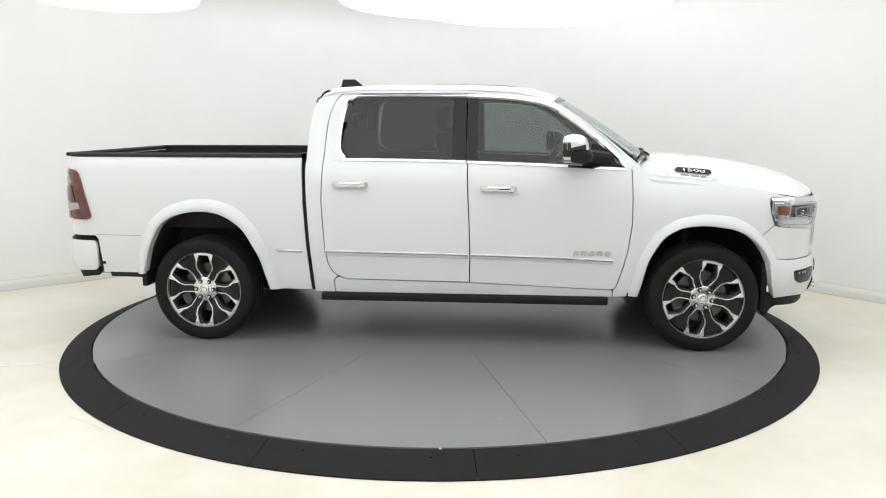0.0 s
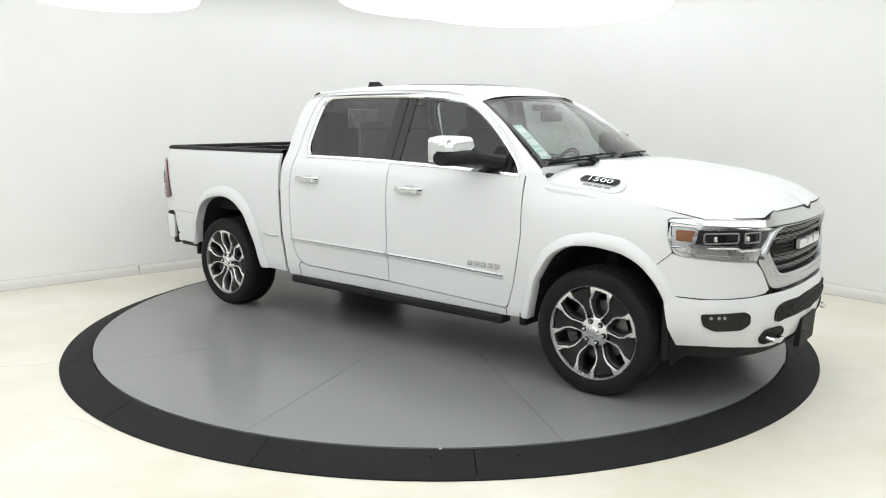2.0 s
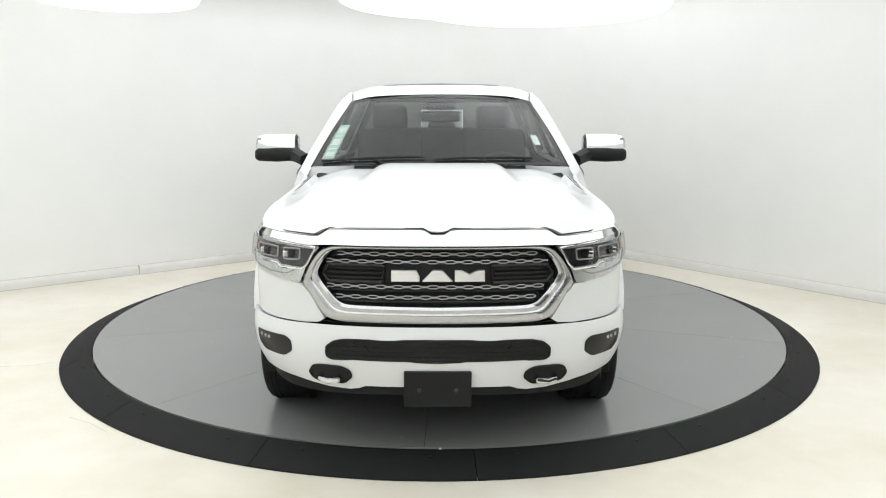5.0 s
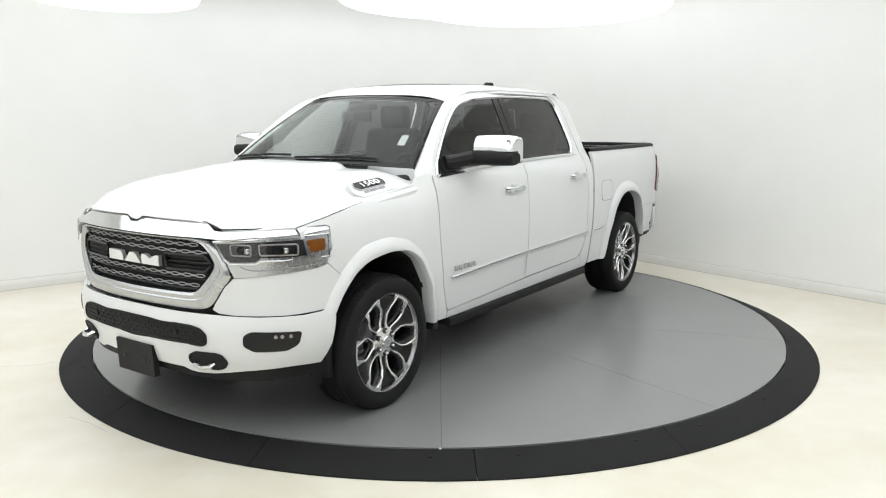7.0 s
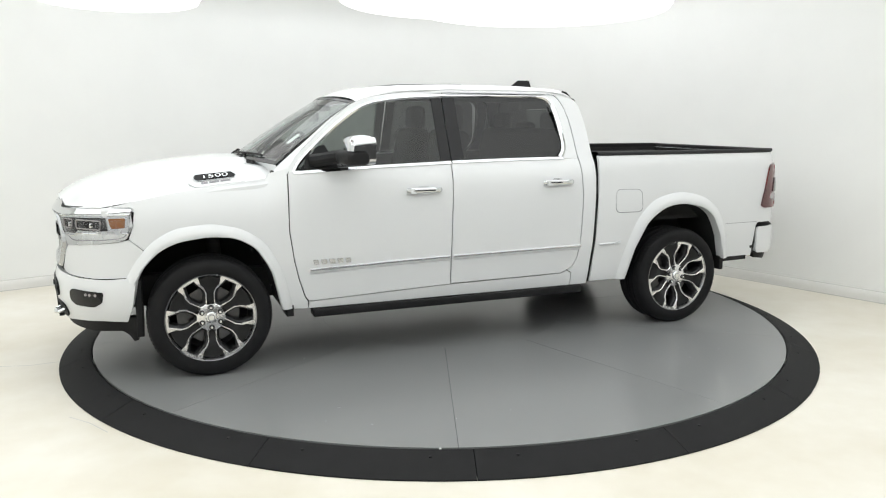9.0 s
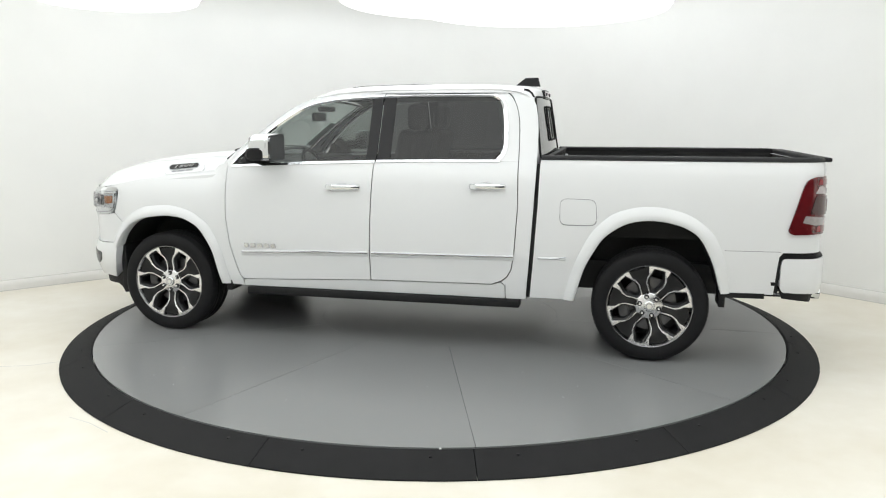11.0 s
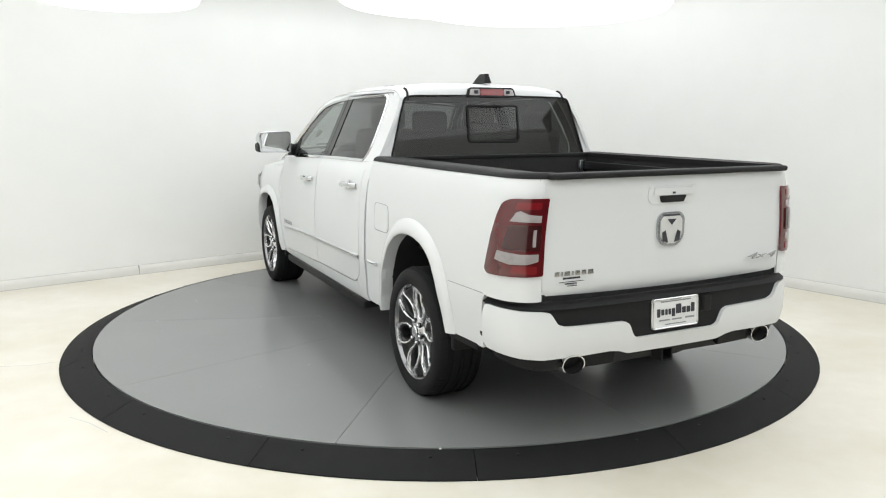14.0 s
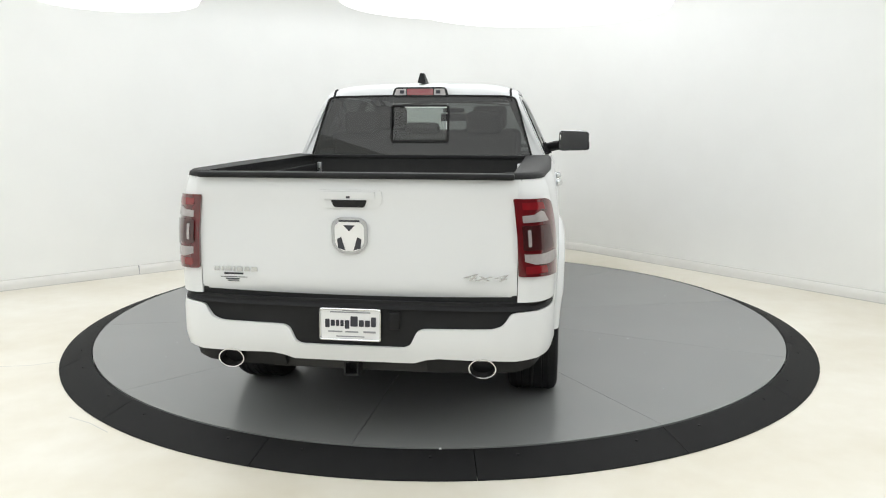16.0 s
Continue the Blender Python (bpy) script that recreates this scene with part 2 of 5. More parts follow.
        ob.matrix_world = Matrix.Translation(wall(d, far, 0)) @ Matrix.Rotation(turn, 4, "Z")
        tagged(ob, "narrow joint between two lengths of cove trim", "trim", kind="structure")
    # a hairline crack in the floor paint, from the ramp towards the wall, and a short one beside it
    for pts in ([(-3.52, -1.41), (-3.09, -1.22), (-2.91, -1.20), (-2.73, -1.11)], [(-2.17, -2.14), (-2.01, -2.23), (-1.85, -2.36)]):
        tagged(part("trim", tube_bm([(x, y, FLOOR) for x, y in pts], 0.0035, 6, flat=0.4), GREY_LINE), "hairline crack in the cream floor paint", "floor crack", kind="structure")
    # the unseen ceiling's even glow is added to brighten the booth
    for name, z, mat, label in (("floor", FLOOR, FLOOR_MAT, "cream painted concrete floor with faint stains"), ("ceiling", top - 0.004, CEIL_MAT, "unseen white ceiling with an even glow added to fill the booth with light")):
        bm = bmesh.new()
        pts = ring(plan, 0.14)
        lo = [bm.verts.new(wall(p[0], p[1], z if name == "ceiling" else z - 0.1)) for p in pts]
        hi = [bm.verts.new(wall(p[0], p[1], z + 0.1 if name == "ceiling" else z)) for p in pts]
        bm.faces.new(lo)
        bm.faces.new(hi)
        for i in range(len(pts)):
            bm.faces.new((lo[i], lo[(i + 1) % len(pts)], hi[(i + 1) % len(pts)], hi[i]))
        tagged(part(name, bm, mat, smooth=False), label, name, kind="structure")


def ceiling_lamp(x, y, z, r, label):
    """A round drum lamp with a glowing cloth diffuser, hung from the ceiling by three rods."""
    lamp = tagged(new("ceiling_lamp"), label, "ceiling lamp", group="round booth lamps")
    lamp.location = (x, y, z)
    part("diffuser", lathe_bm([(0, 0), (r * 0.5, 0.001), (r - 0.05, 0.006), (r - 0.012, 0.02), (r, 0.045)], "z", 72), DIFFUSER, lamp)
    part("rim", lathe_bm([(r + 0.004, 0.05), (r + 0.012, 0.06), (r + 0.012, 0.16), (r - 0.02, 0.17), (0, 0.17)], "z", 72), DIFFUSER, lamp, "glowing drum rim")
    for k in range(3):
        a = k * math.tau / 3 + 0.4
        part("rod", tube_bm([(r * 0.7 * math.cos(a), r * 0.7 * math.sin(a), 0.165), (r * 0.7 * math.cos(a), r * 0.7 * math.sin(a), 3.36 - z)], 0.008, 6), WALL_MAT, lamp)
    return lamp


def turntable():
    """Ten grey steel plates with fine joints, and the drum under them; it turns with the truck."""
    table = tagged(new("turntable"), "round grey painted steel turntable with radial plate joints", "turntable")
    part("drum", lathe_bm([(0, -0.012), (DISC_R - 0.004, -0.012), (DISC_R - 0.004, FLOOR + 0.001), (0, FLOOR + 0.001)], "z", 128), UNDER, table)
    hub = part("centre_plate", lathe_bm([(0, 0.0), (0.9990, 0.0), (0.9996, -0.001), (0.9996, -0.011)], "z", 96), PLATE, table)
    gap = 0.0013
    bm = bmesh.new()
    n, inner, outer = 24, 1.0, DISC_R
    rows = []
    for k in range(n + 1):
        a = math.tau / 10 * (k / n - 0.5)
        row = []
        for r in (inner, 1.5, 2.1, outer):
            x, y = r * math.cos(a), r * math.sin(a)
            if k in (0, n):
                side = -1 if k else 1
                x, y = x - math.sin(a) * gap * side, y + math.cos(a) * gap * side
            row.append((x, y))
        rows.append(row)
    top = [[bm.verts.new((x, y, 0)) for x, y in row] for row in rows]
    low = [[bm.verts.new((x, y, -0.011)) for x, y in row] for row in rows]
    for k in range(n):
        for j in range(3):
            bm.faces.new((top[k][j], top[k][j + 1], top[k + 1][j + 1], top[k + 1][j]))
        bm.faces.new((top[k][3], low[k][3], low[k + 1][3], top[k + 1][3]))
        bm.faces.new((top[k][0], top[k + 1][0], low[k + 1][0], low[k][0]))
    for k in (0, n):
        for j in range(3):
            bm.faces.new((top[k][j], top[k][j + 1], low[k][j + 1], low[k][j]))
    first = part("plate", bm, PLATE, table, smooth=False)
    first.rotation_euler = (0, 0, radians(34.5 + 18))
    for k in range(1, 10):
        ob = new("plate", first.data)
        ob.parent = table
        ob.rotation_euler = (0, 0, radians(34.5 + 18 + 36 * k))
    rnd = random.Random(5)
    specks = bmesh.new()
    for _ in range(46):
        a, r = rnd.uniform(0, math.tau), 2.66 * math.sqrt(rnd.uniform(0.12, 1))
        w, h = rnd.uniform(0.004, 0.016), rnd.uniform(0.002, 0.004)
        bmesh.ops.create_cube(specks, size=1, matrix=Matrix.Translation((r * math.cos(a), r * math.sin(a), 0.0008)) @ Matrix.Rotation(rnd.uniform(0, 3.1), 4, "Z") @ Matrix.Diagonal((w, h, 0.001, 1)))
    tagged(part("scuff", specks, GREY_INK, table, "small dark scuffs and specks", smooth=False), kind="stuff")
    return table


def ramp_ring():
    """Sixteen sloping rubber segments round the turntable, with bolt heads."""
    ring = tagged(new("ramp_ring"), "black rubber ramp segments laid in a ring round the turntable", "ramp")
    n, gap = 10, 0.0018
    prof = [(DISC_R + 0.006, FLOOR + 0.001), (DISC_R + 0.006, -0.006), (DISC_R + 0.02, -0.001), (DISC_R + 0.06, -0.010), (RING_R - 0.02, FLOOR + 0.016), (RING_R, FLOOR + 0.008), (RING_R, FLOOR + 0.001)]
    bm, rows = bmesh.new(), []
    for k in range(n + 1):
        a = math.tau / 16 * (k / n)
        row = []
        for r, z in prof:
            x, y = r * math.cos(a), r * math.sin(a)
            if k in (0, n):
                s = -1 if k else 1
                x, y = x - math.sin(a) * gap * s, y + math.cos(a) * gap * s
            row.append(bm.verts.new((x, y, z)))
        rows.append(row)
    for a, b in zip(rows, rows[1:]):
        for j in range(len(prof) - 1):
            bm.faces.new((a[j], a[j + 1], b[j + 1], b[j]))
    bm.faces.new(rows[0])
    bm.faces.new(rows[-1][::-1])
    seg = part("ramp_segment", bm, RUBBER, ring, sharp=20)
    bolt_bm = lathe_bm([(0, 0.004), (0.006, 0.004), (0.009, 0.001), (0.009, -0.006)], "z", 10)
    bolt = None
    for k in range(16):
        ob = seg
        if k:
            ob = new("ramp_segment", seg.data)
            ob.parent = ring
        ob.rotation_euler = (0, 0, radians(-86.5 + 22.5 * k))
        for da in (4.5, 18):
            a = radians(-86.5 + 22.5 * k + da)
            if bolt is None:
                bolt = part("bolt", bolt_bm, BLACK, ring)
                ob2 = bolt
            else:
                ob2 = new("bolt", bolt.data)
                ob2.parent = ring
            r = DISC_R + 0.075
            ob2.location = (r * math.cos(a), r * math.sin(a), -0.014)
    r = DISC_R + 0.012
    mark = part("tape_mark", box(bmesh.new(), -0.006, 0.006, -r - 0.008, -r + 0.008, -0.004, 0.0015), WHITE_PRINT, ring, "tiny white tape mark")
    return ring


booth()
ceiling_lamp(0.92, 0.86, 2.60, 1.16, "large round white booth lamp, glowing, hung above the turntable")
ceiling_lamp(0.34, 1.60, 2.79, 1.36, "large round white booth lamp, glowing, hung above its neighbour's edge")
ceiling_lamp(-2.70, 0.25, 2.60, 0.66, "smaller round white booth lamp, glowing, hung near the wall")
TABLE = turntable()
ramp_ring()


# ---- the truck's surfaces: x forward, y to its left, z up from the turntable ----
def section(pairs):
    zs = np.arange(0.2, 2.05, 0.005)
    vals = np.interp(zs, [p[0] for p in pairs], [p[1] for p in pairs])
    k = np.hanning(13)
    pad = np.pad(vals, 6, mode="edge")
    return zs, np.convolve(pad, k / k.sum(), "valid")


DOOR = section([(0.30, 0.915), (0.38, 0.945), (0.46, 0.966), (0.62, 0.978), (0.70, 0.990), (0.90, 0.990), (1.10, 0.980), (1.24, 0.960), (1.32, 0.925), (1.366, 0.890), (1.80, 0.692), (1.85, 0.655), (1.95, 0.58)])
FENDER = section([(0.30, 0.915), (0.45, 0.955), (0.65, 0.972), (0.90, 0.975), (1.00, 0.970), (1.10, 0.952), (1.18, 0.918), (1.25, 0.868), (1.30, 0.84), (1.5, 0.80)])
BED = section([(0.30, 0.93), (0.45, 0.965), (0.62, 0.978), (0.70, 0.988), (0.90, 0.990), (1.10, 0.982), (1.25, 0.965), (1.34, 0.945), (1.375, 0.925), (1.45, 0.90)])


def half_width(x, z):
    t = smooth(1.36, 1.62, x)
    return float(np.interp(z, *DOOR) * (1 - t) + np.interp(z, *FENDER) * t)


def bed_width(x, z):
    return float(np.interp(z, *BED)) - 0.03 * smooth(-1.9, -2.6, x)


def flank(sgn, off=0.0):
    """The side of doors and cab: along x, up z."""
    return lambda x, z: Vector((x, sgn * (half_width(x, z) + off), z))


def bedside(sgn, off=0.0):
    """The side of the bed, carried on round the rear corner."""
    def fn(u, z):
        if u >= -2.55:
            return Vector((u, sgn * (bed_width(u, z) + off), z))
        l = -2.55 - u
        a = min(l / 0.34, 1) * math.pi / 2
        extra = max(0, l - 0.34)
        return Vector((-2.55 - (0.215 + off) * math.sin(a), sgn * (bed_width(-2.55, z) + off - (0.155 + off) * (1 - math.cos(a)) - extra), z))
    return fn


_a = np.linspace(0, math.pi / 2, 600)
_px, _py = 2.2 + 0.68 * np.cos(_a) ** (2 / 2.6), 0.97 * np.sin(_a) ** (2 / 2.6)
_pl = np.concatenate([[0], np.cumsum(np.hypot(np.diff(_px), np.diff(_py)))])
NOSE_L = float(_pl[-1])


def wy(y):
    """How far round the nose a place y from its middle lies."""
    return float(np.interp(abs(y), _py, _pl)) * (1 if y >= 0 else -1)


def wx(x):
    return NOSE_L + (2.2 - x) if x < 2.2 else float(np.interp(-x, -_px, _pl))


def nose(sgn=1, off=0.0, bulge=None):
    """The front: w metres round the nose from its middle to the flank, z up."""
    def fn(w, z):
        s = abs(w)
        if s < NOSE_L:
            x, y = np.interp(s, _pl, _px), np.interp(s, _pl, _py)
            dx, dy = np.interp(s + 0.01, _pl, _px) - np.interp(s - 0.01, _pl, _px), np.interp(s + 0.01, _pl, _py) - np.interp(max(0, s - 0.01), _pl, _py)
            l = math.hypot(dx, dy)
            nx, ny = dy / l, -dx / l
        else:
            x, y, nx, ny = 2.2 - (s - NOSE_L), 0.97, 0.0, 1.0
        o = off + (bulge(z) if bulge else 0)
        lean = 0.22 * max(0, z - 1.07)
        t = np.interp(z, *FENDER) / 0.97
        back = 1 - smooth(1.36, 1.62, x)
        if back:
            t = half_width(x, z) / 0.97
        return Vector((x + nx * (o - lean), (y * t + ny * o) * (1 if w >= 0 else -1) * sgn, z))
    return fn


def resample(points, n):
    p = np.array(points, float)
    d = np.concatenate([[0], np.cumsum(np.linalg.norm(np.diff(p, axis=0), axis=1))])
    at = np.linspace(0, d[-1], n)
    return [tuple(float(np.interp(a, d, p[:, k])) for k in range(p.shape[1])) for a in at]


def soft(points, n, passes=3):
    """A polyline resampled and eased."""
    p = np.array(resample(points, n))
    for _ in range(passes):
        p[1:-1] = (p[:-2] + 2 * p[1:-1] + p[2:]) / 4
    return [tuple(map(float, q)) for q in p]


def mirrored(half):
    """A closed outline from its half with positive first coordinates, top middle to bottom middle."""
    return half + [(-a, b) for a, b in reversed(half) if a > 1e-6]


REAR_ARCH = [(-1.178, 0.40), (-1.186, 0.434), (-1.248, 0.652), (-1.363, 0.856), (-1.498, 0.950), (-1.612, 0.978), (-1.74, 0.977), (-1.886, 0.945), (-1.992, 0.877), (-2.083, 0.70), (-2.131, 0.53), (-2.14, 0.50)]
REAR_FLARE = [(-1.105, 0.40), (-1.118, 0.47), (-1.17, 0.655), (-1.275, 0.880), (-1.42, 1.020), (-1.60, 1.070), (-1.75, 1.068), (-1.93, 1.020), (-2.08, 0.905), (-2.165, 0.71), (-2.195, 0.55), (-2.20, 0.50)]
FRONT_ARCH = [(1.500, 0.395), (1.513, 0.449), (1.562, 0.662), (1.664, 0.829), (1.788, 0.898), (1.944, 0.915), (2.141, 0.890), (2.25, 0.838), (2.345, 0.735), (2.392, 0.64)]
FRONT_FLARE = [(1.430, 0.395), (1.445, 0.46), (1.500, 0.68), (1.60, 0.860), (1.745, 0.955), (1.93, 0.995), (2.15, 0.975), (2.295, 0.895), (2.40, 0.765), (2.452, 0.66)]
WHEELS = {"front": 1.957, "rear": -1.688}
HUB_Z = 0.386


def cab(truck):
    # roof: a crowned sheet
    xs = np.concatenate([[-0.862, -0.855, -0.84, -0.81], np.linspace(-0.77, 0.985, 26)])
    lines = []
    for x in xs:
        mid = ramp(x, [-0.862, -0.855, -0.84, -0.81, -0.77, -0.5, 0.1, 0.5, 0.8, 0.985], [1.840, 1.860, 1.876, 1.888, 1.895, 1.912, 1.918, 1.908, 1.876, 1.814])
        edge = ramp(x, [-0.862, -0.855, -0.84, -0.81, -0.77, -0.6, 0.2, 0.7, 0.985], [1.775, 1.798, 1.818, 1.833, 1.842, 1.849, 1.852, 1.832, 1.766])
        wide = ramp(x, [-0.862, -0.77, -0.6, 0.2, 0.985], [0.674, 0.664, 0.668, 0.668, 0.632])
        bow = 0.10 * smooth(0.6, 0.985, x)
        row = []
        for k in range(25):
            f = k / 12 - 1
            drop = (mid - edge) * (0.35 * f * f + 0.65 * abs(f) ** 7)
            row.append((x - bow * f * f + 0.027 * f * f * (1 - smooth(-0.862, -0.5, x)), f * wide, mid - drop))
        first, last = row[0], row[-1]
        row = [(first[0], first[1] - 0.010, first[2] - 0.016)] + row + [(last[0], last[1] + 0.010, last[2] - 0.016)]
        lines.append(row)
    part("roof", strip_bm(lines), PAINT, truck)
    part("sunroof", panel_bm(rounded([(-0.02, -0.43), (0.62, -0.43), (0.62, 0.43), (-0.02, 0.43)], 0.06), lambda u, v: Vector((u, v, ramp(u, [-0.5, 0.1, 0.5, 0.8], [1.912, 1.918, 1.908, 1.876]) + 0.002 - 0.026 * (v / 0.65) ** 2)), 0.012, 0.06, 0.004), GLOSS_BLACK, truck, "dark glass sunroof panel")
    for sgn in (1, -1):
        # outer seam over the doors, from the rear pillar to the foot of the screen
        seam = [(-0.860, 1.757), (-0.838, 1.790), (-0.78, 1.818), (-0.70, 1.838), (-0.59, 1.850), (-0.3, 1.855), (0.24, 1.851), (0.62, 1.830), (0.83, 1.800), (0.95, 1.750), (1.10, 1.641), (1.25, 1.512), (1.386, 1.392), (1.420, 1.345), (1.432, 1.29)]
        outer = soft(seam, 40, 2)
        inner3 = resample([(-0.836, 0.676, 1.772), (-0.814, 0.669, 1.822), (-0.765, 0.664, 1.839), (-0.6, 0.668, 1.849), (0.2, 0.668, 1.852), (0.7, 0.652, 1.832), (0.885, 0.632, 1.768), (0.98, 0.658, 1.708), (1.14, 0.705, 1.605), (1.30, 0.752, 1.480), (1.42, 0.792, 1.388), (1.50, 0.832, 1.325), (1.52, 0.862, 1.262)], 40)
        a = [Vector((p[0], sgn * p[1], p[2])) for p in inner3]
        b = [flank(sgn)(*p) for p in outer]
        mid = [(p + q) / 2 + Vector((0.004, sgn * 0.010, 0.007)) for p, q in zip(a, b)]
        ins = [p + Vector((0, -sgn * 0.03, -0.005)) for p in b]
        part("roof_rail", strip_bm([a, mid, b, ins]), PAINT, truck)
        # rear pillar and the strip between rear door and bed
        door_edge = [(-0.745, 0.56), (-0.762, 0.72), (-0.783, 1.05), (-0.777, 1.26), (-0.765, 1.62), (-0.735, 1.74), (-0.70, 1.805)]
        cab_edge = [(-0.842, 0.41), (-0.868, 0.72), (-0.888, 1.05), (-0.898, 1.30), (-0.896, 1.547), (-0.884, 1.67), (-0.868, 1.745)]
        outline = resample(door_edge, 16) + [(-0.668, 1.834), (-0.640, 1.847), (-0.70, 1.8385), (-0.78, 1.818), (-0.838, 1.790), (-0.860, 1.757)] + resample(cab_edge, 16)[::-1]
        panel("rear_pillar", [(-0.842, 0.385), (-0.700, 0.385), (-0.700, 0.484), (-0.670, 0.507), (-0.712, 0.541), (-0.742, 0.598)] + outline[2:-1], flank(sgn, 0.001), PAINT, truck, flip=-sgn)
        panel("rocker_panel", [(-0.693, 0.385), (1.322, 0.385), (1.318, 0.430), (1.30, 0.432), (0.30, 0.470), (-0.60, 0.482), (-0.664, 0.501), (-0.693, 0.480)], flank(sgn), PAINT, truck, flip=-sgn)
        # inner cab side, black, behind the door joints
        panel("door_jamb", [(-0.86, 0.40), (1.46, 0.40), (1.455, 1.27), (-0.86, 1.33)], flank(sgn, -0.035), SEAM, truck, depth=0, edge=0, step=0.1, flip=-sgn)
        jl = [flank(sgn, -0.03)(*p) for p in resample([(-0.79, 1.33), (-0.77, 1.62), (-0.71, 1.80), (-0.6, 1.835), (0.24, 1.840), (0.62, 1.820), (0.83, 1.785), (1.10, 1.635), (1.39, 1.385)], 30)]
        jm = [p + Vector((0, -sgn * 0.05, -0.02)) for p in jl]
        part("door_seal", strip_bm([[p + Vector((0, sgn * 0.002, 0.008)) for p in jl], jl, jm]), SEAM, truck)
        # black ditch strip at the rear roof edge
        part("roof_strip", tube_bm([(-0.77, sgn * 0.636, 1.854), (-0.80, sgn * 0.636, 1.848), (-0.826, sgn * 0.638, 1.826), (-0.843, sgn * 0.642, 1.795), (-0.855, sgn * 0.648, 1.768)], 0.008, 8), BLACK, truck, "black roof joint strip")
    # back of the cab: frame and window
    back = lambda off=0.0: (lambda y, z: Vector((-0.940 + 0.03 * (y / 0.75) ** 2 - off + 0.163 * max(0, z - 1.36), y, z)))
    glass_half = [(0, 1.812), (0.60, 1.803), (0.672, 1.793), (0.795, 1.385), (0.76, 1.372), (0, 1.368)]
    outer_half = [(0, 1.845), (0.55, 1.828), (0.66, 1.795), (0.905, 1.352), (0.86, 1.345), (0, 1.345)]
    panel("cab_back", mirrored([(0, 1.346), (0.905, 1.346), (0.93, 1.20), (0.93, 0.55), (0, 0.55)]), back(), PAINT, truck, flip=-1, step=0.12)
    around = []
    for o, pts in ((-0.02, outer_half), (0.0, outer_half), (0.003, glass_half), (-0.03, glass_half)):
        row = [(-a, b) for a, b in reversed(pts)][:-1] + pts
        fine = []
        for a, b in zip(row, row[1:]):
            fine += [back(o)(a[0] + (b[0] - a[0]) * k / 6, a[1] + (b[1] - a[1]) * k / 6) for k in range(6)]
        around.append(fine + [back(o)(*row[-1])])
    part("window_surround", strip_bm(around), PAINT, truck)
    for s in (1, -1):
        panel("rear_window", [(s * 0.197, 1.808), (s * 0.60, 1.803), (s * 0.655, 1.796), (s * 0.678, 1.775), (s * 0.790, 1.395), (s * 0.76, 1.374), (s * 0.197, 1.370)], back(0.008), SIDE_GLASS, truck, "dark privacy-glass rear window", flip=-s, step=0.12, depth=0, edge=0)
    for z0, z1 in ((1.369, 1.490), (1.732, 1.809)):
        panel("rear_window", [(-0.196, z0), (0.196, z0), (0.196, z1), (-0.196, z1)], back(0.008), SIDE_GLASS, truck, "dark privacy-glass rear window", flip=-1, step=0.12, depth=0, edge=0)
    panel("sliding_pane", rounded([(-0.19, 1.50), (0.19, 1.50), (0.19, 1.725), (-0.19, 1.725)], 0.012), back(0.006), FRONT_GLASS, truck, "sliding middle pane", flip=-1, depth=0, edge=0)
    fr = [(-0.205, 1.485), (0.205, 1.485), (0.205, 1.738), (-0.205, 1.738)]
    part("pane_frame", tube_bm([back(0.016)(*p) for p in rounded(fr, 0.02)], 0.008, 6, closed=True), SEAM, truck)
    part("window_seal", tube_bm([back(0.012)(*p) for p in rounded(mirrored(glass_half), 0.03)], 0.007, 6, closed=True), SEAM, truck)
    # high brake lamp
    lamp = part("high_brake_lamp", panel_bm(rounded([(-0.205, 1.80), (0.205, 1.80), (0.185, 1.868), (-0.185, 1.868)], 0.025), back(0.018), 0.03, 0.08, 0.004, -1), GLOSS_BLACK, truck, "black housing with a red centre and two clear side lenses")
    panel("red_lens", rounded([(-0.095, 1.812), (0.095, 1.812), (0.095, 1.856), (-0.095, 1.856)], 0.006), back(0.024), RED_BRIGHT, lamp, flip=-1, depth=0.008, edge=0.002)
    for s in (1, -1):
        panel("clear_lens", rounded([(s * 0.10, 1.812), (s * 0.185, 1.812), (s * 0.172, 1.856), (s * 0.10, 1.856)], 0.006), back(0.024), WHITE_LENS, lamp, flip=-1, depth=0.008, edge=0.002)
        part("bulb", box(bmesh.new(), -0.893, -0.885, min(s * 0.115, s * 0.145), max(s * 0.115, s * 0.145), 1.823, 1.847, 0.003), INK, lamp)
    # shark-fin aerial
    fin = strip_bm([[(-0.822 + 0.016 * k, s * 0.030 * (1 - 0.55 * k), 1.900 + 0.068 * k) if e == 0 else (-0.622 - 0.085 * k, s * 0.022 * (1 - 0.7 * k), 1.902 + 0.066 * k) for k in (0, 0.5, 0.85, 1.0)] for s, e in ((1, 0), (1, 1), (-1, 1), (-1, 0))], closed=True)
    bmesh.ops.holes_fill(fin, edges=fin.edges[:])
    part("roof_aerial", fin, BLACK, truck, "black shark-fin roof aerial", sharp=50)
    # windscreen
    def screen(off=0.0):
        def fn(a, b):
            s = math.sin(math.pi * b) * 0.014 + off
            return Vector((0.992 + 0.673 * b - (0.10 + 0.07 * b) * a * a + s * 0.5, (0.628 + 0.187 * b) * a, 1.808 - 0.042 * a * a - b * (0.438 - 0.02 * a * a) + s * 0.85))
        return fn
    fn = screen()
    part("windscreen", strip_bm([[fn(a, b) for a in np.linspace(-1, 1, 25)] for b in np.linspace(0, 1.0, 13)]), SCREEN_GLASS, truck, "clear windscreen")
    band = screen(0.002)
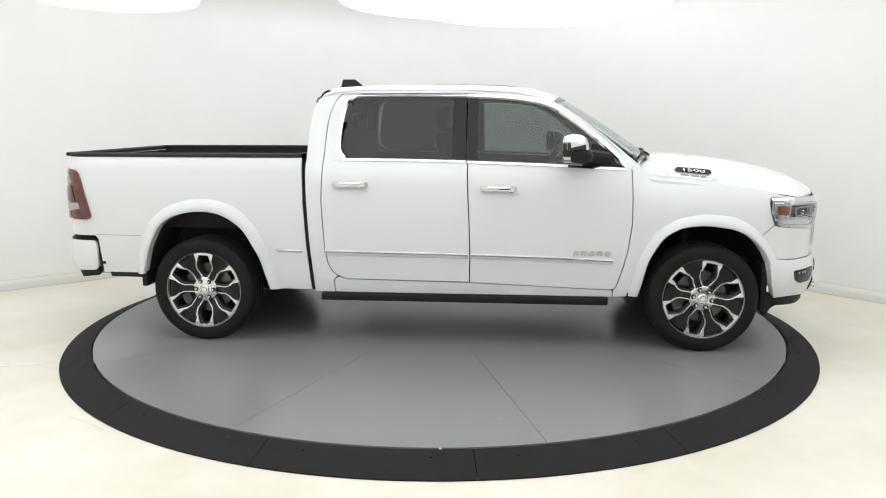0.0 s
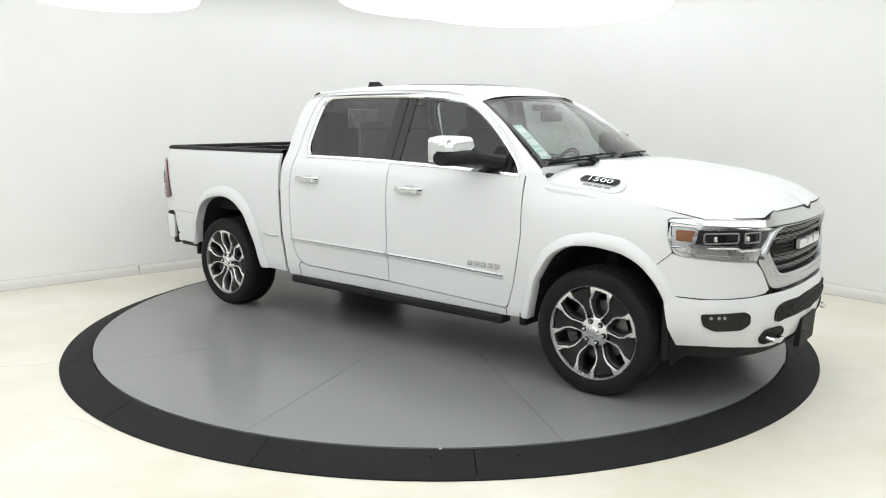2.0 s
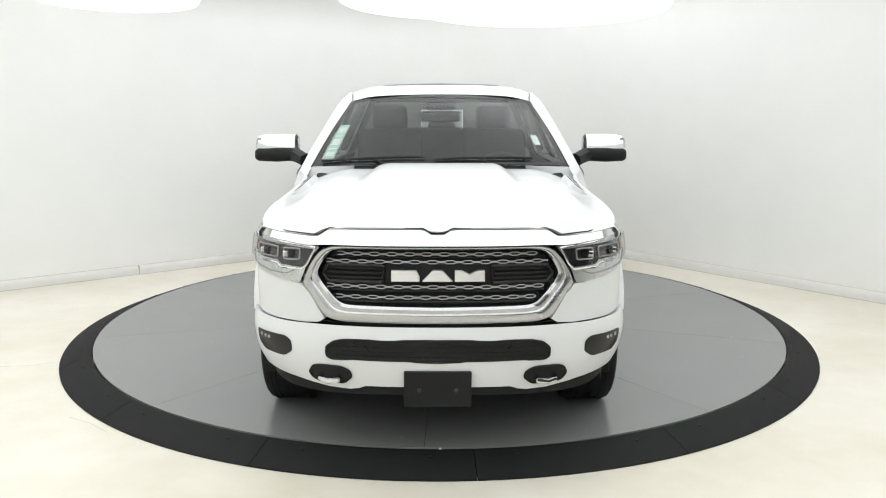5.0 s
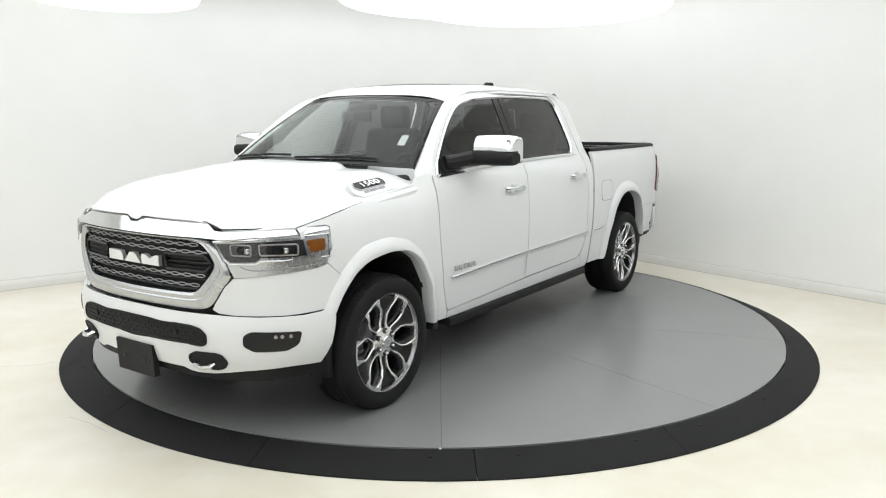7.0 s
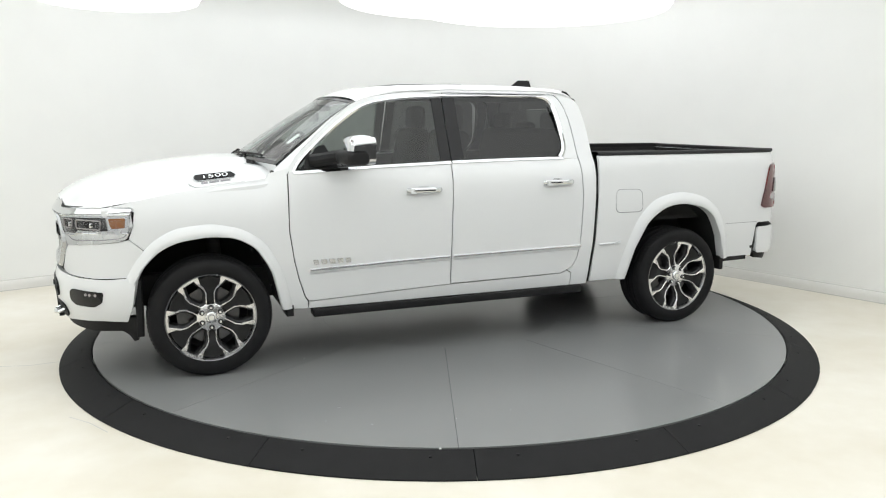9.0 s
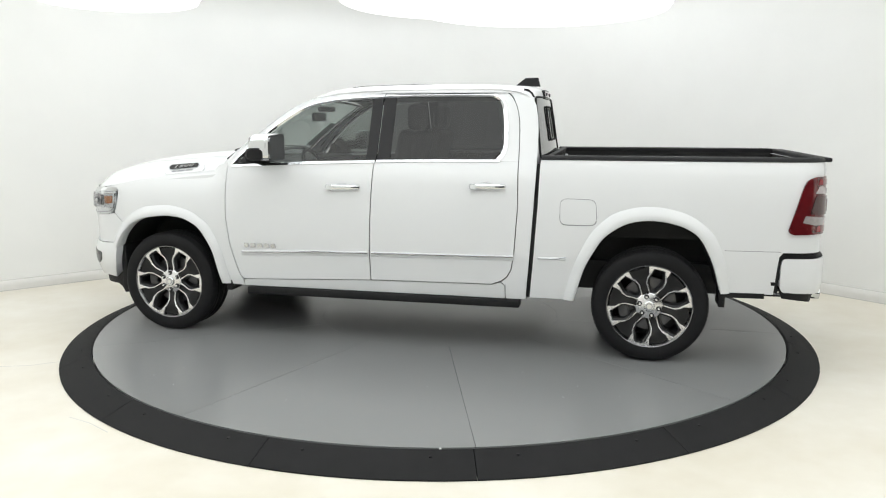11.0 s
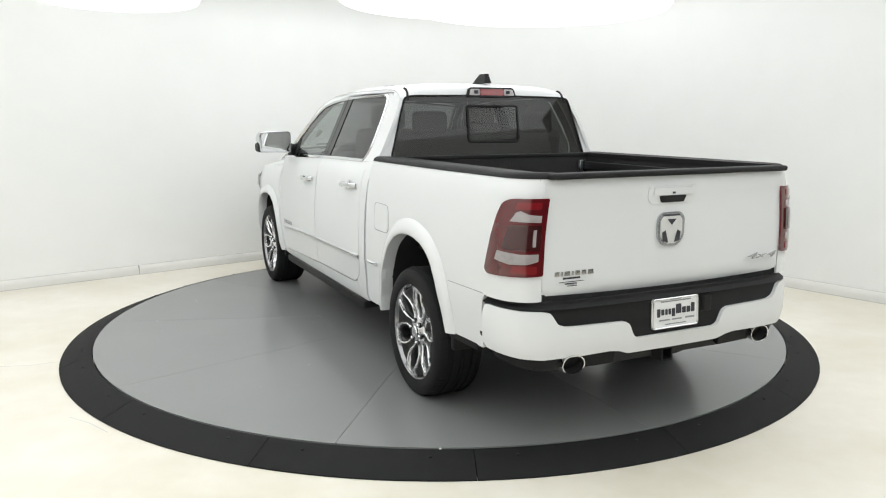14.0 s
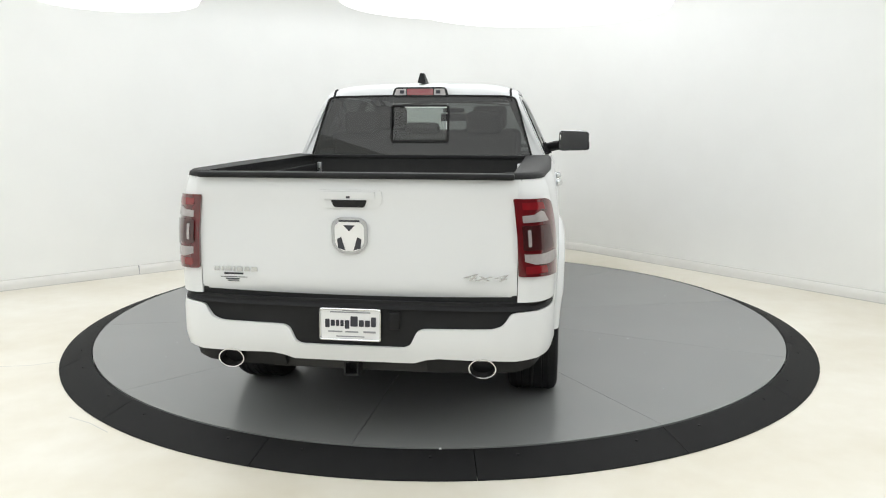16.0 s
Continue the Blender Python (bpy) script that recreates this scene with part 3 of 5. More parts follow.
    for b0, b1, a0, a1 in ((0.0, 0.035, -1, 1), (0.955, 1.0, -1, 1)):
        part("screen_band", strip_bm([[band(a, b) for a in np.linspace(a0, a1, 25)] for b in np.linspace(b0, b1, 3)]), GLOSS_BLACK, truck)
    for s in (1, -1):
        part("screen_band", strip_bm([[band(s * a, b) for a in (0.965, 1.0)] for b in np.linspace(0, 1, 12)]), GLOSS_BLACK, truck)
        part("screen_seal", tube_bm([screen(-0.006)(s * 1.008, b) for b in np.linspace(0.0, 1.0, 10)], 0.006, 6), SEAM, truck)
    part("screen_seal", tube_bm([screen(-0.008)(a, -0.004) for a in np.linspace(-1, 1, 15)], 0.006, 6), SEAM, truck)
    # price labels and a small sticker inside the screen
    card = screen(-0.004)
    st = part("window_label", strip_bm([[card(a, b) for a in np.linspace(-0.955 + 0.0 * b, -0.855, 4)] for b in np.linspace(0.42, 0.90, 7)]), GREEN_PRINT, truck, "pale green printed price label")
    edge = screen(-0.0025)
    for b0, b1 in ((0.47, 0.54), (0.58, 0.60), (0.63, 0.72), (0.76, 0.78), (0.81, 0.87)):
        part("print_bar", strip_bm([[edge(a, b) for a in (-0.94, -0.87)] for b in (b0, b1)]), WHITE_PRINT, st)
    part("window_label", strip_bm([[card(a, b) for a in (0.80, 0.86)] for b in (0.58, 0.72)]), WHITE_PRINT, truck, "small white sticker")
    # wipers and cowl
    part("cowl", strip_bm([[screen(-0.006)(a, 0.985) for a in np.linspace(-0.66, 0.66, 15)], [screen(-0.03)(a, 1.0) + Vector((0.03, 0, -0.02)) for a in np.linspace(-0.66, 0.66, 15)]]), BLACK, truck)
    for a0, a1, pivot in ((-0.93, -0.12, -0.44), (-0.04, 0.72, 0.36)):
        p = screen(0.014)
        wiper = part("wiper_blade", tube_bm([p(a, 0.965 - 0.030 * math.sin((a - a0) / (a1 - a0) * math.pi * 0.55)) for a in np.linspace(a0, a1, 9)], 0.008, 6), BLACK, truck, "black windscreen wiper")
        part("wiper_arm", tube_bm([p(pivot, 1.01), p(pivot - 0.02, 0.98), p((a0 + a1) / 2, 0.942)], 0.009, 6), BLACK, wiper)


def hood_point(u, f):
    """A place on the hood: u from the screen to the nose, f from one side to the other."""
    half = ramp(u, [0, 0.3, 0.6, 0.8, 1.0], [0.872, 0.885, 0.895, 0.895, 0.885])
    yf = min(abs(f) * 0.88, 0.969)
    x_front = 2.2 + 0.68 * max(0.02, 1 - (yf / 0.97) ** 2.6) ** (1 / 2.6) - 0.022
    x_back = 1.580 - 0.135 * f * f
    crown = ramp(u, [0, 0.06, 0.2, 0.4, 0.6, 0.76, 0.88, 0.95, 0.985, 1.0], [1.366, 1.379, 1.378, 1.355, 1.320, 1.278, 1.228, 1.187, 1.158, 1.145])
    rim = ramp(u, [0, 0.3, 0.6, 0.85, 1.0], [1.262, 1.232, 1.190, 1.140, 1.112])
    step = 0.030 * (1 - smooth(0.2, 0.9, u)) + 0.006
    a, fold = abs(f), ramp(u, [0, 1], [0.40, 0.50])
    plateau = crown - step * smooth(fold - 0.035, fold + 0.06, a) - 0.010 * a * a
    t = smooth(0.60, 1.0, a) ** 1.35
    z = plateau * (1 - t) + rim * t
    if u > 0.9:   # the notch at the middle and the lower wings of the front edge
        z -= (0.020 * (1 - smooth(0.02, 0.09, a)) + 0.028 * smooth(0.60, 0.67, a) * (1 - smooth(0.75, 1, a))) * smooth(0.9, 1.0, u)
    return Vector((x_back + (x_front - x_back) * u, f * half, z))


def on_hood(x, y):
    """The hood's surface above a place of the plan."""
    u = 0.3
    for _ in range(6):
        f = y / ramp(u, [0, 0.3, 0.6, 0.8, 1.0], [0.872, 0.885, 0.895, 0.895, 0.885])
        a, b = hood_point(0, f).x, hood_point(1, f).x
        u = min(1, max(0, (x - a) / (b - a)))
    return hood_point(u, max(-1, min(1, f)))


def hood(truck):
    us = np.concatenate([np.linspace(0, 0.85, 18), np.linspace(0.88, 1.0, 8)])
    fr = [-1, -0.985, -0.96, -0.93, -0.90, -0.87, -0.83, -0.79, -0.75, -0.71, -0.67, -0.63, -0.60, -0.57, -0.54, -0.515, -0.49, -0.465, -0.44, -0.415, -0.39, -0.36, -0.3, -0.15, -0.08, -0.035]
    fr = fr + [0] + [-f for f in reversed(fr)]
    lines = [[hood_point(u, f) for f in fr] for u in us]
    lines.append([p + Vector((-0.012, 0, -0.012)) for p in lines[-1]])
    lines.append([p + Vector((-0.03, 0, -0.02)) for p in lines[-1]])
    bm = strip_bm(lines)
    part("hood", bm, PAINT, truck, sharp=60)
    for s in (1, -1):   # painted corners between the hood's back edge and the screen
        pick = [i for i, f in enumerate(fr) if s * f >= 0.43]
        rows = []
        for i in pick:
            a = min(1.0, abs(fr[i]) * 1.03)
            rows.append((Vector((1.655 - 0.165 * a * a, s * 0.82 * a, 1.366 - 0.022 * a * a)), lines[0][i] + Vector((0.02, 0, 0.0))))
        part("cowl_corner", strip_bm([[r[0] for r in rows], [(r[0] + r[1]) / 2 + Vector((0, 0, 0.002)) for r in rows], [r[1] for r in rows]]), PAINT, truck)
    for s in (1, -1):   # the fenders' upper edges under the hood's joint
        edge = [row[0 if s < 0 else -1] for row in lines[:-2]]
        part("fender_edge", strip_bm([[p + Vector((0, -s * 0.010, -0.007)) for p in edge], [p + Vector((0, s * 0.005, -0.005)) for p in edge], [p + Vector((0, s * 0.022, -0.024)) for p in edge], [p + Vector((-0.01, s * 0.026, -0.060)) for p in edge]]), PAINT, truck)
        # model badge lying on the hood's shoulder: u along the truck, v up the slope
        def shoulder(off, s=s):
            def fn(u, v):
                p = on_hood(u, s * (0.800 - v))
                q, r = on_hood(u + 0.01, s * (0.800 - v)), on_hood(u, s * (0.790 - v))
                n = (q - p).cross(r - p).normalized()
                return p + n * (off + 0.28 * (v + 0.056)) * (1 if n.z > 0 else -1)
            return fn
        badge = part("hood_badge", panel_bm(rounded([(1.70, -0.056), (2.00, -0.056), (2.045, -0.01), (2.03, 0.058), (1.73, 0.058), (1.69, -0.01)], 0.015), shoulder(0.004), 0.034, 0.05, 0.003, -s), PAINT, truck, "white badge plinth with a chrome-edged black number plate")
        plate_line = rounded([(1.755, -0.008), (1.985, -0.008), (2.012, 0.018), (2.000, 0.046), (1.770, 0.046), (1.745, 0.018)], 0.010)
        panel("badge_plate", plate_line, shoulder(0.008), GLOSS_BLACK, badge, depth=0.006, edge=0.002, flip=-s, step=0.04)
        part("badge_rim", tube_bm([shoulder(0.009)(*q) for q in plate_line], 0.0025, 6, closed=True), GRILLE_METAL, badge)
        curve = bpy.data.curves.new("badge_number", "FONT")
        curve.body, curve.size, curve.extrude, curve.align_x, curve.align_y = "1500", 0.060, 0.002, "CENTER", "CENTER"
        curve.materials.append(CHROME)
        text = new("badge_number", curve)
        text.parent = badge
        mid = shoulder(0.012)(1.878, 0.019)
        along = (shoulder(0.012)(1.98, 0.019) - mid).normalized() * -s
        out = (shoulder(0.03)(1.878, 0.019) - mid).normalized()
        up = out.cross(along).normalized()
        text.matrix_local = Matrix.Translation(mid) @ Matrix((along * 1.45, up, out)).transposed().to_4x4()
        for u0, u1 in ((1.785, 1.845), (1.855, 1.915), (1.925, 1.965)):
            part("print_bar", panel_bm([(u0, -0.034), (u1, -0.034), (u1, -0.018), (u0, -0.018)], shoulder(0.007), 0.002, 0.05, 0, -s), GREY_INK, badge)


def fender(truck, sgn):
    arch = [(wx(x), z) for x, z in soft(FRONT_ARCH, 26, 1)]
    outline = [(wx(1.445), 0.395)] + arch + [(wx(2.33), 0.845), (wx(2.415), 0.92), (wx(2.385), 1.00), (wx(2.375), 1.10), (wx(2.40), 1.112), (wx(2.52), 1.113)]
    outline += [(wx(2.38), 1.145), (wx(2.2), 1.180), (wx(1.95), 1.215), (wx(1.7), 1.245), (wx(1.57), 1.262), (wx(1.54), 1.296), (wx(1.437), 1.322), (wx(1.443), 1.10), (wx(1.445), 0.92), (wx(1.419), 0.72), (wx(1.392), 0.60), (wx(1.352), 0.468), (wx(1.330), 0.434), (wx(1.330), 0.385)]
    outline = outline[1:]
    panel("front_fender", outline, nose(sgn), PAINT, truck, flip=sgn, step=0.05)
    part("fender_backing", panel_bm([(wx(1.40), 0.42), (wx(1.50), 0.42), (wx(1.56), 0.95), (wx(1.62), 1.22), (wx(1.40), 1.25)], nose(sgn, -0.03), 0, 0.1, 0, sgn), SEAM, truck)


def flare(truck, sgn, inner, outer, fn_of, name, flip):
    """A painted wheel-arch flare with a rounded lip that turns in towards the wheel."""
    n = 40
    i2, o2 = soft(inner, n, 2), soft(outer, n, 2)
    f0, f1, f2 = fn_of(0.001), fn_of(0.034), fn_of(-0.05)
    mid = [tuple(0.55 * a + 0.45 * b for a, b in zip(p, q)) for p, q in zip(i2, o2)]
    near = [tuple(0.90 * a + 0.10 * b for a, b in zip(p, q)) for p, q in zip(i2, o2)]
    lines = [[f0(*p) for p in o2], [fn_of(0.015)(*[0.85 * b + 0.15 * a for a, b in zip(p, q)]) for p, q in zip(i2, o2)], [fn_of(0.030)(*p) for p in mid], [f1(*p) for p in near], [fn_of(0.028)(*p) for p in i2], [f2(*p) for p in i2]]
    part(name, strip_bm(lines), PAINT, truck, sharp=50)


def front_door(truck, sgn):
    lower = [(0.302, 0.478), (1.30, 0.440), (1.325, 0.445), (1.345, 0.47), (1.385, 0.60), (1.412, 0.72), (1.438, 0.92), (1.436, 1.10), (1.430, 1.28), (1.424, 1.305), (0.281, 1.338), (0.284, 1.20), (0.298, 0.90), (0.305, 0.66)]
    door = part("front_door", panel_bm(lower, flank(sgn), 0.025, 0.06, 0.005, -sgn), PAINT, truck, "white front door")
    seam = [(1.424, 1.305), (1.414, 1.345), (1.382, 1.389), (1.25, 1.507), (1.10, 1.636), (0.95, 1.745), (0.83, 1.796), (0.62, 1.826), (0.45, 1.839), (0.34, 1.844), (0.2425, 1.8475)]
    trim_o = [(1.405, 1.300), (1.396, 1.330), (1.365, 1.370), (1.232, 1.490), (1.085, 1.615), (0.935, 1.718), (0.82, 1.768), (0.62, 1.800), (0.45, 1.813), (0.34, 1.818), (0.255, 1.822)]
    trim_i = [(1.368, 1.318), (1.365, 1.322), (1.345, 1.345), (1.215, 1.470), (1.066, 1.594), (0.917, 1.695), (0.81, 1.743), (0.62, 1.775), (0.45, 1.788), (0.34, 1.793), (0.258, 1.797)]
    a, b, c = (soft(p, 30, 1) for p in (seam, trim_o, trim_i))
    part("window_surround", strip_bm([[flank(sgn, -0.02)(*p) for p in a], [flank(sgn, -0.002)(*p) for p in a], [flank(sgn)(*p) for p in b]]), PAINT, door)
    part("window_trim", strip_bm([[flank(sgn, 0.002)(*p) for p in b], [flank(sgn, 0.007)(*[(s + t) / 2 for s, t in zip(p, q)]) for p, q in zip(b, c)], [flank(sgn, -0.006)(*p) for p in c]]), CHROME, door, "bright chrome window trim")
    belt = [(0.272, 1.342), (0.8, 1.326), (1.395, 1.297)]
    part("belt_trim", strip_bm([[flank(sgn, o)(x, z + d) for x, z in soft(belt, 20, 0)] for d, o in ((-0.010, 0.000), (-0.008, 0.007), (0.010, 0.007), (0.013, -0.006))]), CHROME, door, "bright chrome belt trim")
    panel("window_pane", rounded([(0.335, 1.350), (1.356, 1.312), (1.213, 1.468), (1.064, 1.592), (0.915, 1.693), (0.81, 1.741), (0.62, 1.773), (0.335, 1.793)], 0.01), flank(sgn, -0.010), FRONT_GLASS, door, "lightly tinted front side window", flip=-sgn, depth=0, edge=0)
    panel("pillar_cover", [(0.268, 1.350), (0.345, 1.348), (0.345, 1.795), (0.268, 1.797)], flank(sgn, -0.005), GLOSS_BLACK, door, "gloss black door pillar cover", flip=-sgn, depth=0.01, edge=0.002)
    panel("quarter_cover", [(1.09, 1.328), (1.350, 1.314), (1.215, 1.462), (1.165, 1.475)], flank(sgn, -0.006), BLACK, door, "black mirror sail cover", flip=-sgn, depth=0.01, edge=0.002)
    handle(door, sgn, 0.372, 0.625, 1.156)
    emblem(door, sgn)
    moulding(door, sgn, [(0.312, 0.678), (0.75, 0.670), (1.15, 0.655), (1.315, 0.650)], 1.0)
    side_mirror(door, sgn)
    return door


def rear_door(truck, sgn):
    lower = [(-0.665, 0.515), (-0.60, 0.490), (0.293, 0.480), (0.297, 0.66), (0.290, 0.90), (0.276, 1.20), (0.273, 1.338), (-0.768, 1.352), (-0.770, 1.26), (-0.776, 1.05), (-0.755, 0.72), (-0.735, 0.60), (-0.705, 0.545)]
    door = part("rear_door", panel_bm(lower, flank(sgn), 0.025, 0.06, 0.005, -sgn), PAINT, truck, "white rear door")
    seam = [(-0.768, 1.352), (-0.764, 1.50), (-0.757, 1.62), (-0.738, 1.72), (-0.70, 1.797), (-0.655, 1.836), (-0.59, 1.8485), (-0.3, 1.8535), (0.0, 1.852), (0.12, 1.851), (0.2385, 1.8495)]
    trim_o = [(-0.63, 1.352), (-0.672, 1.385), (-0.690, 1.45), (-0.680, 1.62), (-0.652, 1.765), (-0.625, 1.808), (-0.58, 1.824), (-0.3, 1.830), (0.0, 1.828), (0.12, 1.825), (0.251, 1.822)]
    trim_i = [(-0.61, 1.374), (-0.640, 1.395), (-0.660, 1.45), (-0.648, 1.62), (-0.624, 1.755), (-0.603, 1.787), (-0.56, 1.802), (-0.3, 1.807), (0.0, 1.805), (0.12, 1.802), (0.254, 1.799)]
    a, b, c = (soft(p, 34, 1) for p in (seam, trim_o, trim_i))
    part("window_surround", strip_bm([[flank(sgn, -0.02)(*p) for p in a], [flank(sgn, -0.002)(*p) for p in a], [flank(sgn)(*p) for p in b]]), PAINT, door)
    part("window_trim", strip_bm([[flank(sgn, 0.002)(*p) for p in b], [flank(sgn, 0.007)(*[(s + t) / 2 for s, t in zip(p, q)]) for p, q in zip(b, c)], [flank(sgn, -0.006)(*p) for p in c]]), CHROME, door, "bright chrome window trim")
    belt = [(-0.64, 1.356), (-0.2, 1.353), (0.264, 1.344)]
    part("belt_trim", strip_bm([[flank(sgn, o)(x, z + d) for x, z in soft(belt, 20, 0)] for d, o in ((-0.010, 0.000), (-0.008, 0.007), (0.010, 0.007), (0.013, -0.006))]), CHROME, door, "bright chrome belt trim")
    panel("window_pane", rounded([(-0.60, 1.366), (0.175, 1.360), (0.175, 1.803), (-0.58, 1.803), (-0.655, 1.45)], [0.06, 0.01, 0.01, 0.06, 0.06]), flank(sgn, -0.010), SIDE_GLASS, door, "dark tinted rear side window", flip=-sgn, depth=0, edge=0)
    panel("pillar_cover", [(0.165, 1.354), (0.262, 1.352), (0.257, 1.798), (0.165, 1.800)], flank(sgn, -0.005), GLOSS_BLACK, door, "gloss black door pillar cover", flip=-sgn, depth=0.01, edge=0.002)
    handle(door, sgn, -0.690, -0.440, 1.180)
    moulding(door, sgn, [(-0.758, 0.692), (-0.3, 0.686), (0.285, 0.679)], 0.6)
    return door


def handle(door, sgn, x0, x1, z):
    """A chrome pull handle over a shallow cup."""
    h = part("door_handle", panel_bm(rounded([(x0, z - 0.026), (x1, z - 0.026), (x1, z + 0.022), (x0 + 0.02, z + 0.026), (x0, z + 0.02)], 0.012), flank(sgn, 0.004), 0.008, 0.1, 0.004, -sgn), PAINT, door, "white and chrome door handle")
    pts = [flank(sgn, o)(x, z + 0.002) for x, o in ((x0 + 0.006, 0.008), (x0 + 0.03, 0.032), (x0 + 0.07, 0.040), (x1 - 0.06, 0.040), (x1 - 0.02, 0.034), (x1 - 0.004, 0.010))]
    part("grip", tube_bm(pts, 0.012, 8, flat=1.5), CHROME, h, "chrome grip")
    panel("cup", rounded([(x0 + 0.085, z + 0.004), (x1 - 0.07, z + 0.004), (x1 - 0.085, z + 0.031), (x0 + 0.10, z + 0.031)], 0.008), flank(sgn, 0.010), SATIN, h, flip=-sgn, depth=0.006, edge=0.002)
    panel("lock_cover", rounded([(x1 - 0.055, z - 0.016), (x1 - 0.012, z - 0.016), (x1 - 0.012, z + 0.016), (x1 - 0.055, z + 0.016)], 0.006), flank(sgn, 0.048), CHROME, h, flip=-sgn, depth=0.03, edge=0.003)


def moulding(door, sgn, line, thick):
    pts = soft(line, 24, 1)
    part("side_moulding", strip_bm([[flank(sgn, o)(x, z + d) for x, z in pts] for d, o in ((-0.026, 0.0), (-0.022, 0.006), (-0.004, 0.010), (0.004, 0.012), (0.010, 0.010), (0.013, 0.0))]), PAINT, door)
    part("moulding_strip", strip_bm([[flank(sgn, o)(x, z + d) for x, z in pts] for d, o in ((-0.006, 0.010), (-0.003, 0.0145), (0.006, 0.0145), (0.009, 0.011))]), GRILLE_METAL, door, "thin chrome moulding strip")


def emblem(door, sgn):
    """A chrome maker's mark on the door, as plain blocks."""
    x = 1.035
    for w in (0.045, 0.05, 0.05, 0.05, 0.045):
        bm = panel_bm(rounded([(x, 0.690), (x + w - 0.012, 0.690), (x + w - 0.006, 0.722), (x + 0.006, 0.722)], 0.004), flank(sgn, 0.007), 0.006, 0.1, 0.002, -sgn)
        part("emblem_block", bm, GRILLE_METAL, door, "plain chrome emblem block")
        x += w + 0.006


def side_mirror(door, sgn):
    """A black housing on an arm, with a chrome cap above and the glass at the back."""
    fold = lambda x, y, z: Vector((x, sgn * y, z))
    house = bmesh.new()
    sections = []
    for f, y in zip((0, 0.12, 0.5, 0.88, 1.0), (1.000, 1.010, 1.14, 1.26, 1.282)):
        r = 1 - 0.35 * (abs(f - 0.5) * 2) ** 4
        ring = []
        for k in range(16):
            a = k / 16 * math.tau
            cx, cz = math.cos(a), math.sin(a)
            px = 1.035 + 0.085 * r * math.copysign(abs(cx) ** 0.7, cx)
            pz = 1.405 + 0.052 * r * math.copysign(abs(cz) ** 0.7, cz) - 0.004 * f
            ring.append(house.verts.new(fold(px + 0.03 * (1 - f), y, pz)))
        sections.append(ring)
    for a, b in zip(sections, sections[1:]):
        for k in range(16):
            house.faces.new((a[k], a[(k + 1) % 16], b[(k + 1) % 16], b[k]))
    house.faces.new(sections[0])
    house.faces.new(sections[-1])
    mirror = part("side_mirror", house, BLACK, door, "large black side mirror with a chrome cap")
    cap = bmesh.new()
    rings = []
    for y, r in ((0.998, 0.80), (1.005, 0.97), (1.08, 1.0), (1.20, 1.0), (1.255, 0.93), (1.276, 0.72)):
        ring = []
        for k in range(14):
            a = math.pi * k / 13
            ring.append(cap.verts.new(fold(1.015 + 0.085 * r * math.copysign(abs(math.cos(a)) ** 0.6, math.cos(a)) - 0.012 * math.sin(a), y, 1.445 + 0.100 * r * max(0, math.sin(a)) ** 0.65)))
        rings.append(ring)
    for a, b in zip(rings, rings[1:]):
        for k in range(13):
            cap.faces.new((a[k], a[k + 1], b[k + 1], b[k]))
    cap.faces.new(rings[0])
    cap.faces.new(rings[-1])
    part("mirror_cap", cap, CHROME, mirror, "polished chrome mirror cap", sharp=45)
    back = lambda y, z: fold(0.926, y, z)
    part("mirror_frame", panel_bm(rounded([(1.000, 1.352), (1.272, 1.360), (1.274, 1.53), (1.000, 1.54)], 0.035), lambda y, z: fold(0.932, y, z), 0.06, 0.1, 0.006, -sgn), CHROME, mirror, "chrome mirror rim")
    panel("mirror_pane", rounded([(1.014, 1.366), (1.258, 1.374), (1.260, 1.516), (1.014, 1.525)], 0.028), back, MIRROR, mirror, "mirror glass", flip=-sgn, depth=0.003, edge=0.002)
    part("turn_lamp", panel_bm(rounded([(1.235, 1.455), (1.272, 1.455), (1.262, 1.515), (1.240, 1.52)], 0.01), lambda y, z: fold(1.088 - 0.25 * (y - 1.23), y, z), 0.01, 0.1, 0.003, sgn), WHITE_LENS, mirror, "clear marker lens")
    arm = [fold(1.262, 0.895, 1.372), fold(1.22, 0.925, 1.378), fold(1.14, 0.965, 1.392), fold(1.08, 1.02, 1.402)]
    part("mirror_arm", tube_bm(arm, 0.048, 10, flat=0.95), BLACK, mirror)
    part("mirror_foot", panel_bm(rounded([(1.16, 1.325), (1.325, 1.318), (1.30, 1.41), (1.20, 1.43)], 0.02), flank(sgn, 0.012), 0.02, 0.1, 0.006, -sgn), BLACK, mirror)


